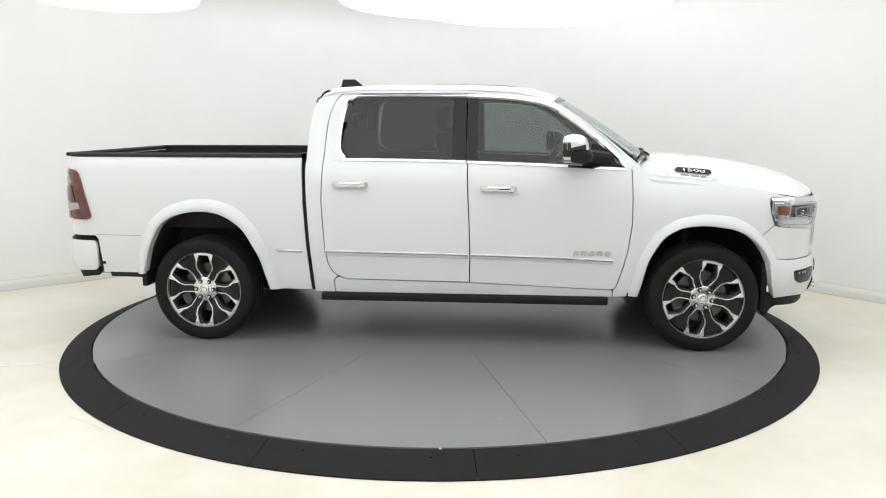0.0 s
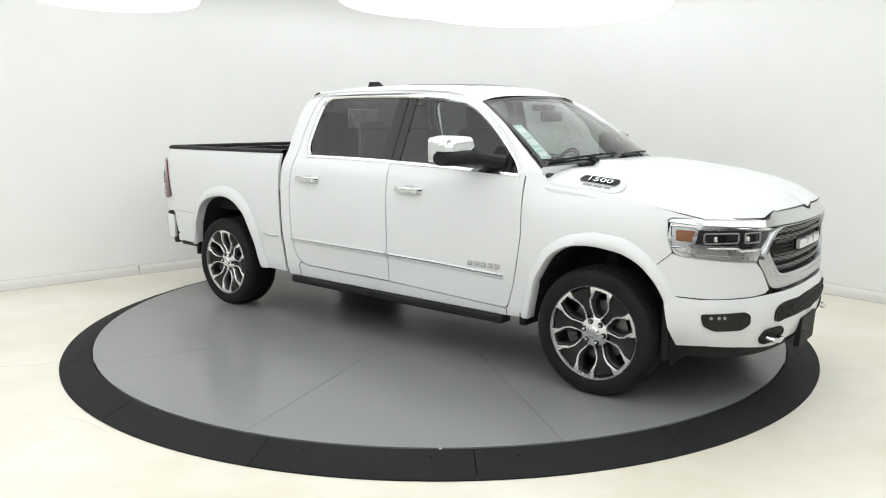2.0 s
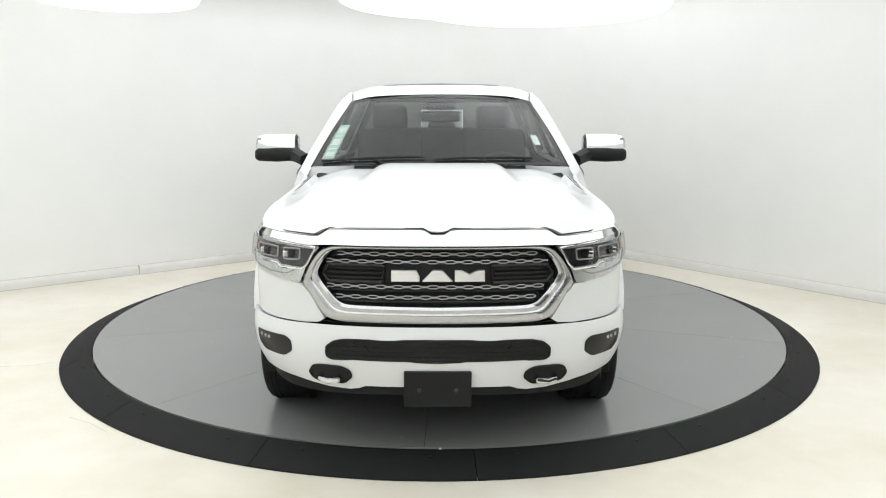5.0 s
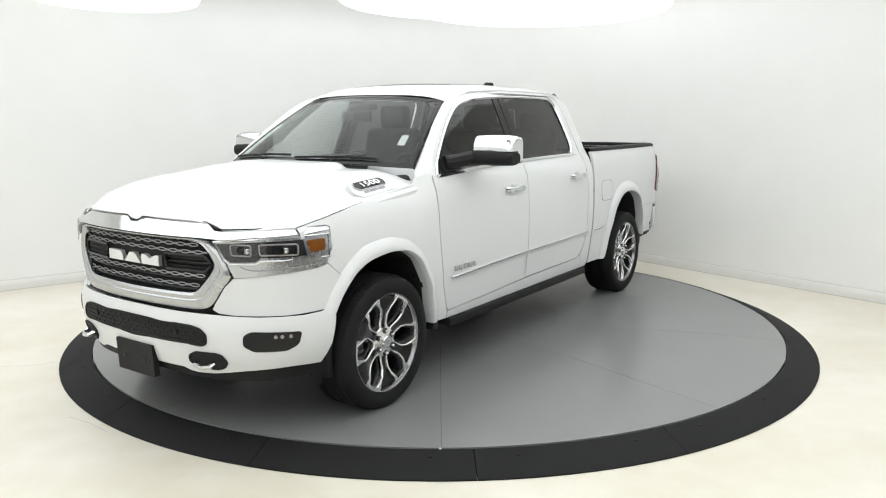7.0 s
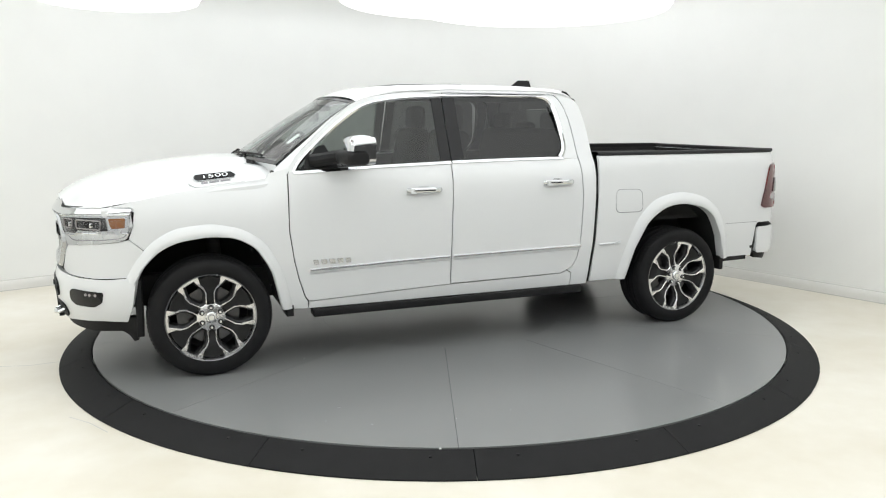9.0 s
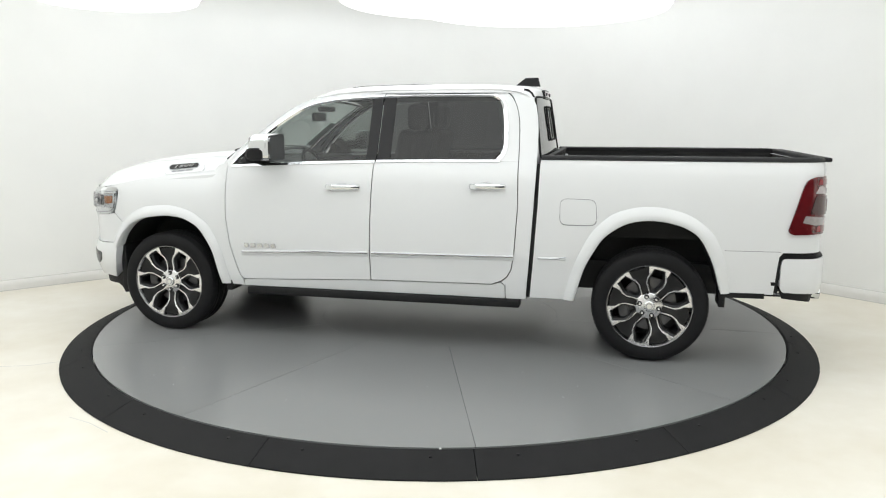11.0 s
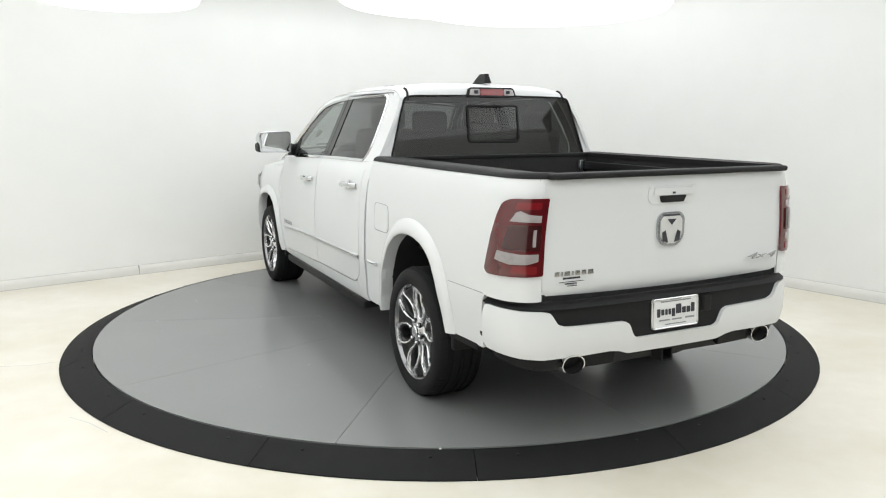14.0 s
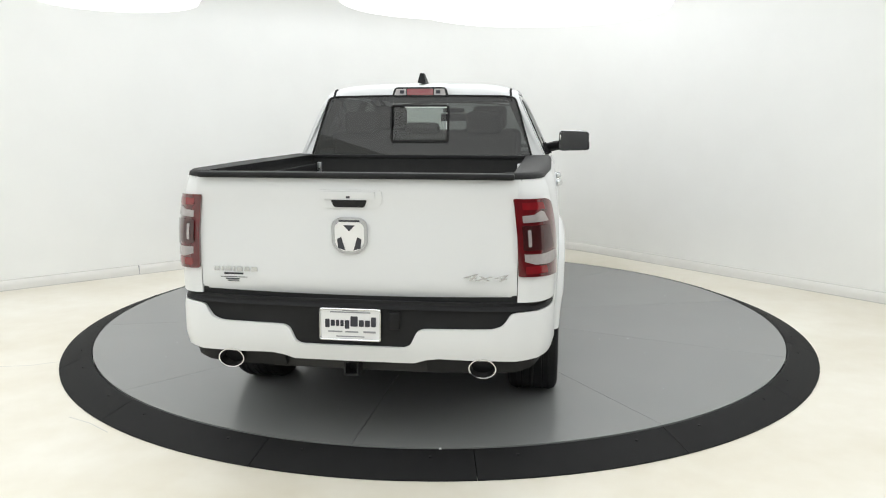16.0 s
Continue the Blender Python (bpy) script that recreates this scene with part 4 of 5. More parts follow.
def bed(truck):
    for sgn in (1, -1):
        arch = soft(REAR_ARCH, 28, 1)
        outline = [(-0.871, 0.402), (-1.170, 0.402)] + arch[1:] + [(-2.474, 0.500), (-2.486, 0.70), (-2.492, 0.755), (-2.515, 0.785), (-2.905, 0.785), (-2.905, 1.372), (-0.928, 1.372), (-0.925, 1.30), (-0.917, 1.05), (-0.897, 0.72)]
        panel("bed_side", outline, bedside(sgn), PAINT, truck, flip=-sgn, step=0.05)
        # rail cap and inner wall
        cap = [[bedside(sgn, o)(u, z) + Vector((0, -sgn * dy, 0)) for u in np.concatenate([np.linspace(-0.93, -2.55, 14), np.linspace(-2.6, -2.90, 7)])] for o, z, dy in ((0.004, 1.368, 0), (0.006, 1.385, 0), (-0.006, 1.396, 0.0), (-0.03, 1.398, 0.0))]
        inner = [Vector((ramp(i, [0, 13, 20], [-0.93, -2.55, -2.76]), sgn * ramp(i, [0, 16, 20], [0.760, 0.760, 0.760]), 1.394)) for i in range(21)]
        inner_low = [p + Vector((0, 0, -0.03)) for p in inner]
        part("bed_rail_cap", strip_bm(cap + [inner, inner_low]), BLACK, truck, "black plastic bed rail cap", sharp=50)
        part("bed_inner_wall", box(bmesh.new(), -2.74, -0.945, min(sgn * 0.765, sgn * 0.80), max(sgn * 0.765, sgn * 0.80), 0.86, 1.372), LINER, truck)
        part("bed_box_rail", box(bmesh.new(), -2.70, -0.95, min(sgn * 0.735, sgn * 0.764), max(sgn * 0.735, sgn * 0.764), 1.27, 1.33, 0.008), BLACK, truck)
        # rubber-lined joint between cab and bed
        gap = [[flank(sgn, o)(x + d, z) for x, z in ((-0.862, 0.40), (-0.888, 0.72), (-0.908, 1.05), (-0.916, 1.34))] for d, o in ((0.025, -0.03), (0.012, -0.010), (-0.012, -0.010), (-0.025, -0.03))]
        part("bed_joint", strip_bm(gap), SEAM, truck)
        if sgn > 0:
            door = [(-1.075, 0.935), (-1.315, 0.935), (-1.305, 1.10), (-1.075, 1.105)]
            panel("fuel_door", rounded(door, 0.045), flank(1, 0.0035), PAINT, truck, "white fuel filler door", flip=-1, depth=0.004, edge=0.003)
            part("fuel_door_seam", tube_bm([flank(1, 0.0)(*p) for p in rounded([(-1.070, 0.930), (-1.320, 0.930), (-1.310, 1.105), (-1.070, 1.110)], 0.048)], 0.0028, 6, closed=True), GREY_INK, truck)
        side = [[bedside(sgn, o)(u, 0.692 + d) for u in np.linspace(-0.93, -1.115, 8)] for d, o in ((-0.012, 0), (-0.002, 0.008), (0.004, 0.008), (0.010, 0))]
        part("side_moulding", strip_bm(side), PAINT, truck)
        part("moulding_strip", tube_bm([bedside(sgn, 0.007)(u, 0.692 + 0.012 * smooth(-1.03, -1.12, u)) for u in np.linspace(-0.925, -1.12, 10)], 0.0035, 6), GRILLE_METAL, truck, "thin chrome moulding strip")
        # grey line paints the shading along the crease over the bumper
        part("crease_shade_line", tube_bm([bedside(sgn, -0.0005)(u, 0.790) for u in np.linspace(-2.15, -2.50, 8)], 0.0022, 6), GREY_INK, truck, "thin grey line painting the shading of a crease joint above the rear bumper")
        tail_lamp(truck, sgn)
        part("bed_lower_trim", panel_bm([(-2.13, 0.470), (-2.42, 0.470), (-2.42, 0.505), (-2.13, 0.505)], bedside(sgn, 0.002), 0.03, 0.1, 0.004, -sgn), BLACK, truck)
    part("bed_floor", box(bmesh.new(), -2.74, -0.93, -0.80, 0.80, 0.83, 0.87), LINER, truck, "black sprayed-in bed liner")
    part("bed_front_wall", box(bmesh.new(), -0.990, -0.962, -0.80, 0.80, 0.60, 1.372), LINER, truck)
    part("bed_front_cap", box(bmesh.new(), -0.995, -0.955, -0.765, 0.765, 1.368, 1.394, 0.006), BLACK, truck)
    part("bed_tie", box(bmesh.new(), -1.012, -0.988, 0.70, 0.73, 1.20, 1.34, 0.004), SATIN, truck, "bright tie-down bracket")
    part("bed_tie", box(bmesh.new(), -1.012, -0.988, -0.73, -0.70, 1.20, 1.34, 0.004), SATIN, truck, "bright tie-down bracket")


def tail_lamp(truck, sgn):
    q = lambda o: bedside(sgn, o)
    lamp = part("tail_lamp", panel_bm(rounded([(-2.530, 0.925), (-2.605, 1.20), (-2.635, 1.262), (-2.69, 1.278), (-2.903, 1.280), (-2.903, 0.912), (-2.56, 0.905)], [0.02, 0.04, 0.04, 0.04, 0.012, 0.012, 0.03]), q(0.014), 0.03, 0.04, 0.006, -sgn), RED, truck, "dark red tail lamp with white and smoked sections")
    panel("white_lens", [(-2.690, 1.172), (-2.720, 1.215), (-2.745, 1.222), (-2.79, 1.205), (-2.865, 1.200), (-2.865, 1.168)], q(0.018), WHITE_LENS, lamp, flip=-sgn, depth=0.004, edge=0.002, step=0.03)
    panel("white_lens", [(-2.615, 0.985), (-2.628, 1.030), (-2.76, 1.018), (-2.865, 1.020), (-2.865, 0.985), (-2.80, 0.970), (-2.70, 0.968)], q(0.018), WHITE_LENS, lamp, flip=-sgn, depth=0.004, edge=0.002, step=0.03)
    panel("smoked_lens", rounded([(-2.655, 1.040), (-2.690, 1.155), (-2.872, 1.155), (-2.872, 1.035)], 0.012), q(0.021), RED_DARK, lamp, flip=-sgn, depth=0.008, edge=0.003, step=0.03)
    panel("light_bar", rounded([(-2.823, 1.055), (-2.823, 1.135), (-2.842, 1.135), (-2.842, 1.055)], 0.004), q(0.024), WHITE_LENS, lamp, flip=-sgn, depth=0.004, edge=0.001)
    for z0, z1 in ((1.228, 1.262), (0.925, 0.962)):
        panel("bright_lens", rounded([(-2.71, z0), (-2.72, z1), (-2.86, z1), (-2.86, z0)], 0.008), q(0.017), RED_BRIGHT, lamp, flip=-sgn, depth=0.003, edge=0.002, step=0.04)


def tailgate(truck):
    fn = lambda o=0.0: (lambda y, z: Vector((-2.770 - o - 0.012 * math.exp(-((z - 1.31) / 0.05) ** 2) - 0.010 * math.exp(-((z - 0.84) / 0.02) ** 2) + 0.02 * smooth(0.86, 0.80, z) + 0.006 * (y / 0.7) ** 2, y, z)))
    gate = part("tailgate", panel_bm(rounded([(-0.786, 0.787), (0.786, 0.787), (0.786, 1.365), (-0.786, 1.365)], 0.012), fn(), 0.05, 0.05, 0.006, -1), PAINT, truck, "white tailgate")
    part("gate_backing", box(bmesh.new(), -2.752, -2.730, -0.80, 0.80, 0.70, 1.37), LINER, gate)
    part("gate_cap", box(bmesh.new(), -2.812, -2.725, -0.768, 0.768, 1.366, 1.394, 0.010), BLACK, gate, "black plastic tailgate cap")
    h = part("gate_handle", panel_bm(rounded([(-0.118, 1.222), (0.155, 1.222), (0.180, 1.255), (0.178, 1.312), (-0.142, 1.312), (-0.142, 1.255)], 0.018), fn(0.006), 0.012, 0.06, 0.005, -1), PAINT, gate)
    panel("handle_recess", rounded([(-0.055, 1.228), (0.092, 1.228), (0.108, 1.262), (-0.070, 1.262)], 0.008), fn(0.011), SEAM, h, flip=-1, depth=0.004, edge=0.002)
    panel("handle_lip", rounded([(-0.11, 1.266), (0.148, 1.266), (0.148, 1.304), (-0.11, 1.304)], 0.008), fn(0.013), PAINT, h, flip=-1, depth=0.006, edge=0.003)
    panel("key_lock", rounded([(0.012, 1.272), (0.030, 1.272), (0.030, 1.282), (0.012, 1.282)], 0.003), fn(0.016), INK, h, flip=-1, depth=0.003, edge=0.001)
    # round-cornered chrome shield with a plain mark
    s0 = [(0.020 + a, 1.090 + b) for a, b in ((-0.058, 0.088), (0.058, 0.088), (0.088, 0.062), (0.088, -0.045), (0.045, -0.088), (-0.045, -0.088), (-0.088, -0.045), (-0.088, 0.062))]
    shield = part("gate_emblem", panel_bm(rounded(s0, 0.025), fn(0.012), 0.014, 0.05, 0.006, -1), GRILLE_METAL, gate, "chrome shield emblem with a plain mark")
    s1 = [(0.020 + (a - 0.020) * 0.82, 1.088 + (b - 1.090) * 0.82) for a, b in s0]
    panel("shield_field", rounded(s1, 0.02), fn(0.014), BRIGHT, shield, flip=-1, depth=0.003, edge=0.002)
    for s in (1, -1):
        panel("mark", [(0.020 + s * 0.020, 1.020), (0.020 + s * 0.055, 1.030), (0.020 + s * 0.060, 1.075), (0.020 + s * 0.040, 1.085)], fn(0.017), INK, shield, flip=-1, depth=0.003, edge=0.001)
    panel("mark", [(-0.008, 1.142), (0.048, 1.142), (0.020, 1.112)], fn(0.017), INK, shield, flip=-1, depth=0.003, edge=0.001)
    panel("print_bar", [(-0.03, 1.158), (0.07, 1.158), (0.07, 1.166), (-0.03, 1.166)], fn(0.017), INK, shield, flip=-1, depth=0.002, edge=0)
    # trim name in chrome blocks, dealer's lines below, four-wheel-drive script
    x = 0.72
    for w in (0.028, 0.012, 0.034, 0.012, 0.030, 0.028, 0.034):
        panel("emblem_block", [(x - w, 0.900), (x, 0.900), (x - 0.003, 0.922), (x - w + 0.002, 0.922)], fn(0.006), CHROME, gate, "plain chrome emblem block", flip=-1, depth=0.004, edge=0.001)
        x -= w + 0.008
    for y0, y1, z, h2 in ((0.57, 0.67, 0.882, 0.009), (0.55, 0.69, 0.868, 0.003), (0.59, 0.66, 0.858, 0.005), (0.59, 0.65, 0.848, 0.004)):
        panel("print_bar", [(y0, z), (y1, z), (y1, z + h2), (y0, z + h2)], fn(0.002), INK, gate, flip=-1, depth=0.001, edge=0)
    curve = bpy.data.curves.new("drive_badge", "FONT")
    curve.body, curve.size, curve.extrude, curve.align_x, curve.shear = "4x4", 0.075, 0.003, "CENTER", 0.3
    curve.materials.append(GRILLE_METAL)
    text = new("drive_badge", curve)
    text.parent = gate
    text.matrix_local = Matrix.Translation((-2.790, -0.625, 0.890)) @ Matrix(((0, 0, -1), (-1.9, 0, 0), (0, 0.62, 0))).to_4x4()


def rear_bumper(truck):
    plan = [(0, -2.845), (0.30, -2.845), (0.60, -2.835), (0.80, -2.805), (0.90, -2.745), (0.950, -2.64), (0.966, -2.53), (0.970, -2.42)]
    p = soft(plan, 60, 2)
    L = np.concatenate([[0], np.cumsum(np.hypot(np.diff([a[0] for a in p]), np.diff([a[1] for a in p])))])
    def fn(off=0.0):
        def f(w, z):
            s = abs(w)
            y, x = float(np.interp(s, L, [a[0] for a in p])), float(np.interp(s, L, [a[1] for a in p]))
            dy, dx = np.interp(s + 0.02, L, [a[0] for a in p]) - np.interp(s - 0.02, L, [a[0] for a in p]), np.interp(s + 0.02, L, [a[1] for a in p]) - np.interp(max(s - 0.02, 0), L, [a[1] for a in p])
            l = math.hypot(dx, dy) or 1
            o = off - 0.5 * max(0, z - 0.70) ** 1.0 * 0.3 - 0.8 * max(0, 0.56 - z) * 0.35
            return Vector((x - dy / l * o, (y + dx / l * o) * (1 if w >= 0 else -1), z))
        return f
    end = float(L[-1])
    half = [(0, 0.560), (0.255, 0.560), (0.285, 0.575), (0.315, 0.640), (0.345, 0.655), (0.68, 0.660), (0.725, 0.675), (0.765, 0.735), (0.80, 0.742), (end - 0.115, 0.745), (end - 0.095, 0.735), (end - 0.086, 0.69), (end - 0.088, 0.545), (end - 0.11, 0.520), (0.80, 0.500), (0.42, 0.508), (0.36, 0.500), (0.30, 0.480), (0, 0.478)]
    bumper = part("rear_bumper", panel_bm(rounded(mirrored(half), 0.012, 3), fn(), 0.06, 0.05, 0.008, -1), PAINT, truck, "white rear bumper with black step pads", sharp=50)
    # black step pad and recess
    pad = [(0, 0.783), (0.80, 0.783), (end - 0.06, 0.783), (end - 0.005, 0.780), (end - 0.005, 0.70), (end - 0.045, 0.53), (end - 0.08, 0.50), (end - 0.08, 0.60), (0.80, 0.60), (0.30, 0.55), (0, 0.53)]
    part("step_pad", panel_bm(mirrored(pad), fn(-0.020), 0.03, 0.08, 0.008, -1), BLACK, bumper, "black plastic step pad")
    top = [[fn(o)(w, z) for w in np.linspace(-end + 0.03, end - 0.03, 41)] for o, z in ((-0.002, 0.748), (-0.02, 0.768), (-0.10, 0.782))]
    part("step_top", strip_bm(top), BLACK, bumper)
    low = [(0.36, 0.425), (0.80, 0.43), (end - 0.12, 0.470), (end - 0.10, 0.515), (0.80, 0.505), (0.36, 0.505)]
    for s in (1, -1):
        part("lower_valance", panel_bm([(s * a, b) for a, b in low], fn(-0.03), 0.03, 0.08, 0.005, -1), BLACK, bumper)
    # dealer's licence plate with bars for its lines
    pl = lambda o: (lambda y, z: Vector((-2.836 - o - 0.06 * (0.62 - z), y, z)))
    plate = part("licence_plate", panel_bm(rounded([(-0.140, 0.588), (0.162, 0.588), (0.162, 0.742), (-0.140, 0.742)], 0.012), pl(0), 0.008, 0.08, 0.003, -1), WHITE_PRINT, truck, "white dealer plate with dark printed bars")
    part("plate_frame", tube_bm([pl(0.002)(*q) for q in rounded([(-0.138, 0.590), (0.160, 0.590), (0.160, 0.740), (-0.138, 0.740)], 0.012)], 0.005, 6, closed=True), CHROME, plate)
    x = 0.135
    for w, z, hh in ((0.022, 0.648, 0.042), (0.020, 0.656, 0.030), (0.016, 0.656, 0.030), (0.016, 0.656, 0.030), (0.022, 0.644, 0.042), (0.036, 0.656, 0.050), (0.024, 0.656, 0.032), (0.024, 0.656, 0.032), (0.024, 0.656, 0.048)):
        panel("print_bar", rounded([(x - w, z), (x, z), (x, z + hh), (x - w, z + hh)], 0.005), pl(0.003), INK, plate, flip=-1, depth=0.001, edge=0)
        x -= w + 0.006
    for y0, y1, z, hh in ((-0.09, 0.11, 0.722, 0.006), (-0.03, 0.05, 0.732, 0.005), (0.05, 0.12, 0.626, 0.007), (-0.03, 0.035, 0.626, 0.007), (-0.115, -0.055, 0.626, 0.009), (-0.06, 0.08, 0.604, 0.005)):
        panel("print_bar", [(y0, z), (y1, z), (y1, z + hh), (y0, z + hh)], pl(0.003), GREY_INK, plate, flip=-1, depth=0.001, edge=0)
    part("plug_socket", box(bmesh.new(), -2.84, -2.80, -0.235, -0.175, 0.645, 0.735, 0.012), BLACK, bumper)
    # tow receiver
    hitch = bmesh.new()
    for y0, y1, z0, z1 in ((-0.036, -0.028, 0.395, 0.467), (0.028, 0.036, 0.395, 0.467), (-0.028, 0.028, 0.395, 0.403), (-0.028, 0.028, 0.459, 0.467)):
        box(hitch, -2.80, -2.58, y0 + 0.02, y1 + 0.02, z0, z1)
    part("tow_receiver", hitch, BLACK, truck, "black square tow receiver", smooth=False)
    part("tow_bar", box(bmesh.new(), -2.72, -2.62, -0.45, 0.45, 0.40, 0.49, 0.01), UNDER, truck)
    # chrome exhaust tips
    for s in (1, -1):
        bm = lathe_bm([(0.044, 0.30), (0.062, 0.06), (0.066, 0.0), (0.066, -0.006), (0.060, -0.005), (0.058, 0.004)], "y", 32)
        bmesh.ops.scale(bm, vec=(1.02, 1, 0.72), verts=bm.verts)
        tip = part("exhaust_tip", bm, CHROME, truck, "oval chrome exhaust tip")
        tip.matrix_local = Matrix.Translation((-2.815, s * 0.630, 0.466)) @ Matrix.Rotation(radians(-90), 4, "Z")
        # black inner pipe, closed a little way in
        pipe = part("exhaust_pipe", lathe_bm([(0, 0.20), (0.040, 0.20), (0.050, 0.06), (0.0575, 0.004)], "y", 24), SEAM, tip, "black pipe mouth")
        pipe.scale = (1.02, 1, 0.72)


def front_end(truck):
    # bright bar under the hood's edge
    half = [(0, 1.112), (0.030, 1.112), (0.070, 1.134), (0.54, 1.130), (0.585, 1.098), (0.62, 1.096), (wy(0.75), 1.100), (wx(2.50), 1.106), (wx(2.395), 1.104), (wx(2.385), 1.090), (wx(2.50), 1.080), (wy(0.75), 1.068), (0.62, 1.058), (0.50, 1.064), (0, 1.064)]
    part("grille_header", panel_bm(mirrored(half), nose(1, 0.022, lambda z: -0.45 * max(0, z - 1.062)), 0.05, 0.05, 0.006, 1), CHROME, truck, "bright chrome bar over the grille")
    shut = [(a, b + 0.008) for a, b in half[:9]]
    part("hood_shut_line", tube_bm([nose(1, -0.004)(a, b) for a, b in [(-u, v) for u, v in reversed(shut)] + shut], 0.003, 6), SEAM, truck)
    outer = soft([(0, 1.060), (0.50, 1.060), (0.565, 1.042), (0.628, 0.955), (0.662, 0.868), (0.615, 0.818), (0.545, 0.712), (0.475, 0.694), (0, 0.690)], 60, 1)
    inner = soft([(0, 1.046), (0.44, 1.046), (0.505, 1.036), (0.545, 0.990), (0.580, 0.925), (0.545, 0.870), (0.470, 0.788), (0.43, 0.776), (0, 0.770)], 60, 1)
    full = lambda pts: [(-a, b) for a, b in reversed(pts)][:-1] + pts
    mix = lambda t: [(a * t + c * (1 - t), b * t + d * (1 - t)) for (a, b), (c, d) in zip(inner, outer)]
    lines = [[nose(1, o)(*q) for q in full(pts)] for o, pts in ((-0.03, outer), (0.008, outer), (0.022, mix(0.25)), (0.020, mix(0.55)), (0.014, mix(0.62)), (0.018, mix(0.85)), (0.010, inner), (-0.06, inner))]
    grille = part("grille", strip_bm(lines), GRILLE_METAL, truck, "chrome-framed grille with wavy bars", sharp=40)
    bm = panel_bm([(a, b) for a, b in full(soft([(a * 1.02, (b - 0.91) * 1.03 + 0.91) for a, b in inner], 40, 0))[:-1]], nose(1, -0.055), 0, 0.08, 0, 1)
    part("grille_backing", bm, SEAM, grille)
    reach = lambda z: float(np.interp(z, [0.77, 0.79, 0.87, 0.925, 0.99, 1.04], [0.44, 0.475, 0.548, 0.578, 0.545, 0.46])) - 0.012
    for z, amp, mat, r in ((1.022, 0.0075, DARK_CHROME, 0.0028), (0.985, 0.0075, DARK_CHROME, 0.0028), (0.865, 0.0075, DARK_CHROME, 0.0028), (0.815, 0.0075, DARK_CHROME, 0.0028)):
        for s in (1, -1):
            path, k = [], 0
            w, pitch = -reach(z), 0.0415
            while w <= reach(z):
                ph = k % 4
                path.append(nose(1, -0.006)(w, z + s * amp * (1 if ph in (0, 1) else 0.25)))
                w += pitch * (0.62 if ph in (0, 2) else 0.38)
                k += 1
            part("grille_bar", tube_bm(path, r, 6), mat, grille, "wavy satin chrome grille bar")
    for z in (1.004, 0.845, 0.793, 1.037):
        part("grille_slat", tube_bm([nose(1, -0.018)(w, z) for w in np.linspace(-reach(z), reach(z), 24)], 0.006, 6), GLOSS_BLACK, grille)
    for s in (1, -1):
        ringp = rounded([(s * 0.255, 0.888), (s * 0.52, 0.888), (s * 0.552, 0.925), (s * 0.52, 0.968), (s * 0.255, 0.968)], 0.012)
        part("grille_insert", tube_bm([nose(1, -0.002)(*q) for q in ringp], 0.008, 6, closed=True), GLOSS_BLACK, grille, "black slotted grille insert")
        for z in (0.905, 0.928, 0.951):
            part("grille_slat", tube_bm([nose(1, -0.012)(s * w, z) for w in np.linspace(0.258, 0.53, 8)], 0.007, 6), BLACK, grille)
    part("emblem_plinth", panel_bm(rounded([(-0.245, 0.882), (0.245, 0.882), (0.245, 0.972), (-0.245, 0.972)], 0.01), nose(1, -0.02), 0.02, 0.08, 0.004, 1), SEAM, grille)
    for pts in ([(-0.215, 0.896), (-0.085, 0.896), (-0.085, 0.918), (-0.10, 0.948), (-0.215, 0.948)], [(-0.072, 0.896), (0.070, 0.896), (0.022, 0.948), (-0.024, 0.948)], [(0.080, 0.896), (0.218, 0.896), (0.218, 0.948), (0.185, 0.948), (0.149, 0.930), (0.113, 0.948), (0.080, 0.948)]):
        panel("emblem_block", pts, nose(1, 0.014), BRIGHT, grille, "plain bright chrome emblem block", flip=1, depth=0.02, edge=0.004)
    for sgn in (1, -1):
        head_lamp(truck, sgn)
        # painted panel between lamp and bumper
        out = [(0.548, 0.700), (0.618, 0.812), (0.668, 0.862), (wy(0.70), 0.866), (wx(2.47), 0.902), (wx(2.415), 0.915), (wx(2.33), 0.838), (wx(2.365), 0.735), (wx(2.40), 0.682), (wy(0.86), 0.670), (wy(0.65), 0.673), (0.58, 0.681)]
        panel("front_corner_panel", out, nose(sgn, 0.004), PAINT, truck, flip=sgn, step=0.05, depth=0.04)
        part("corner_seam", tube_bm([nose(sgn, -0.002)(w, z) for w, z in [(wx(2.40), 0.682), (wy(0.9), 0.669), (wy(0.75), 0.670), (wy(0.65), 0.672), (0.59, 0.678), (0.548, 0.690), (0.50, 0.684), (0.3, 0.682), (0.0, 0.681)]], 0.003, 6), SEAM, truck)
    bulge = lambda z: 0.018 - 1.1 * (z - 0.56) ** 2 * (0.9 if z < 0.56 else 1.4)
    half = [(0, 0.676), (0.50, 0.676), (0.60, 0.675), (wy(0.75), 0.670), (wy(0.9), 0.670), (wx(2.40), 0.681), (wx(2.385), 0.665), (wx(2.41), 0.50), (wx(2.45), 0.395), (wx(2.50), 0.398), (wy(0.876), 0.400), (wy(0.72), 0.384), (wy(0.55), 0.358), (0.45, 0.354), (0.40, 0.362), (0.36, 0.377), (0, 0.379)]
    bumper = part("front_bumper", panel_bm(mirrored(half), nose(1, 0.022, bulge), 0.06, 0.05, 0.010, 1), PAINT, truck, "white front bumper")
    b = lambda o: nose(1, 0.022 + o, bulge)
    low = [(0, 0.616), (0.44, 0.612), (0.495, 0.600), (0.530, 0.572), (0.530, 0.528), (0.505, 0.516), (0, 0.512)]
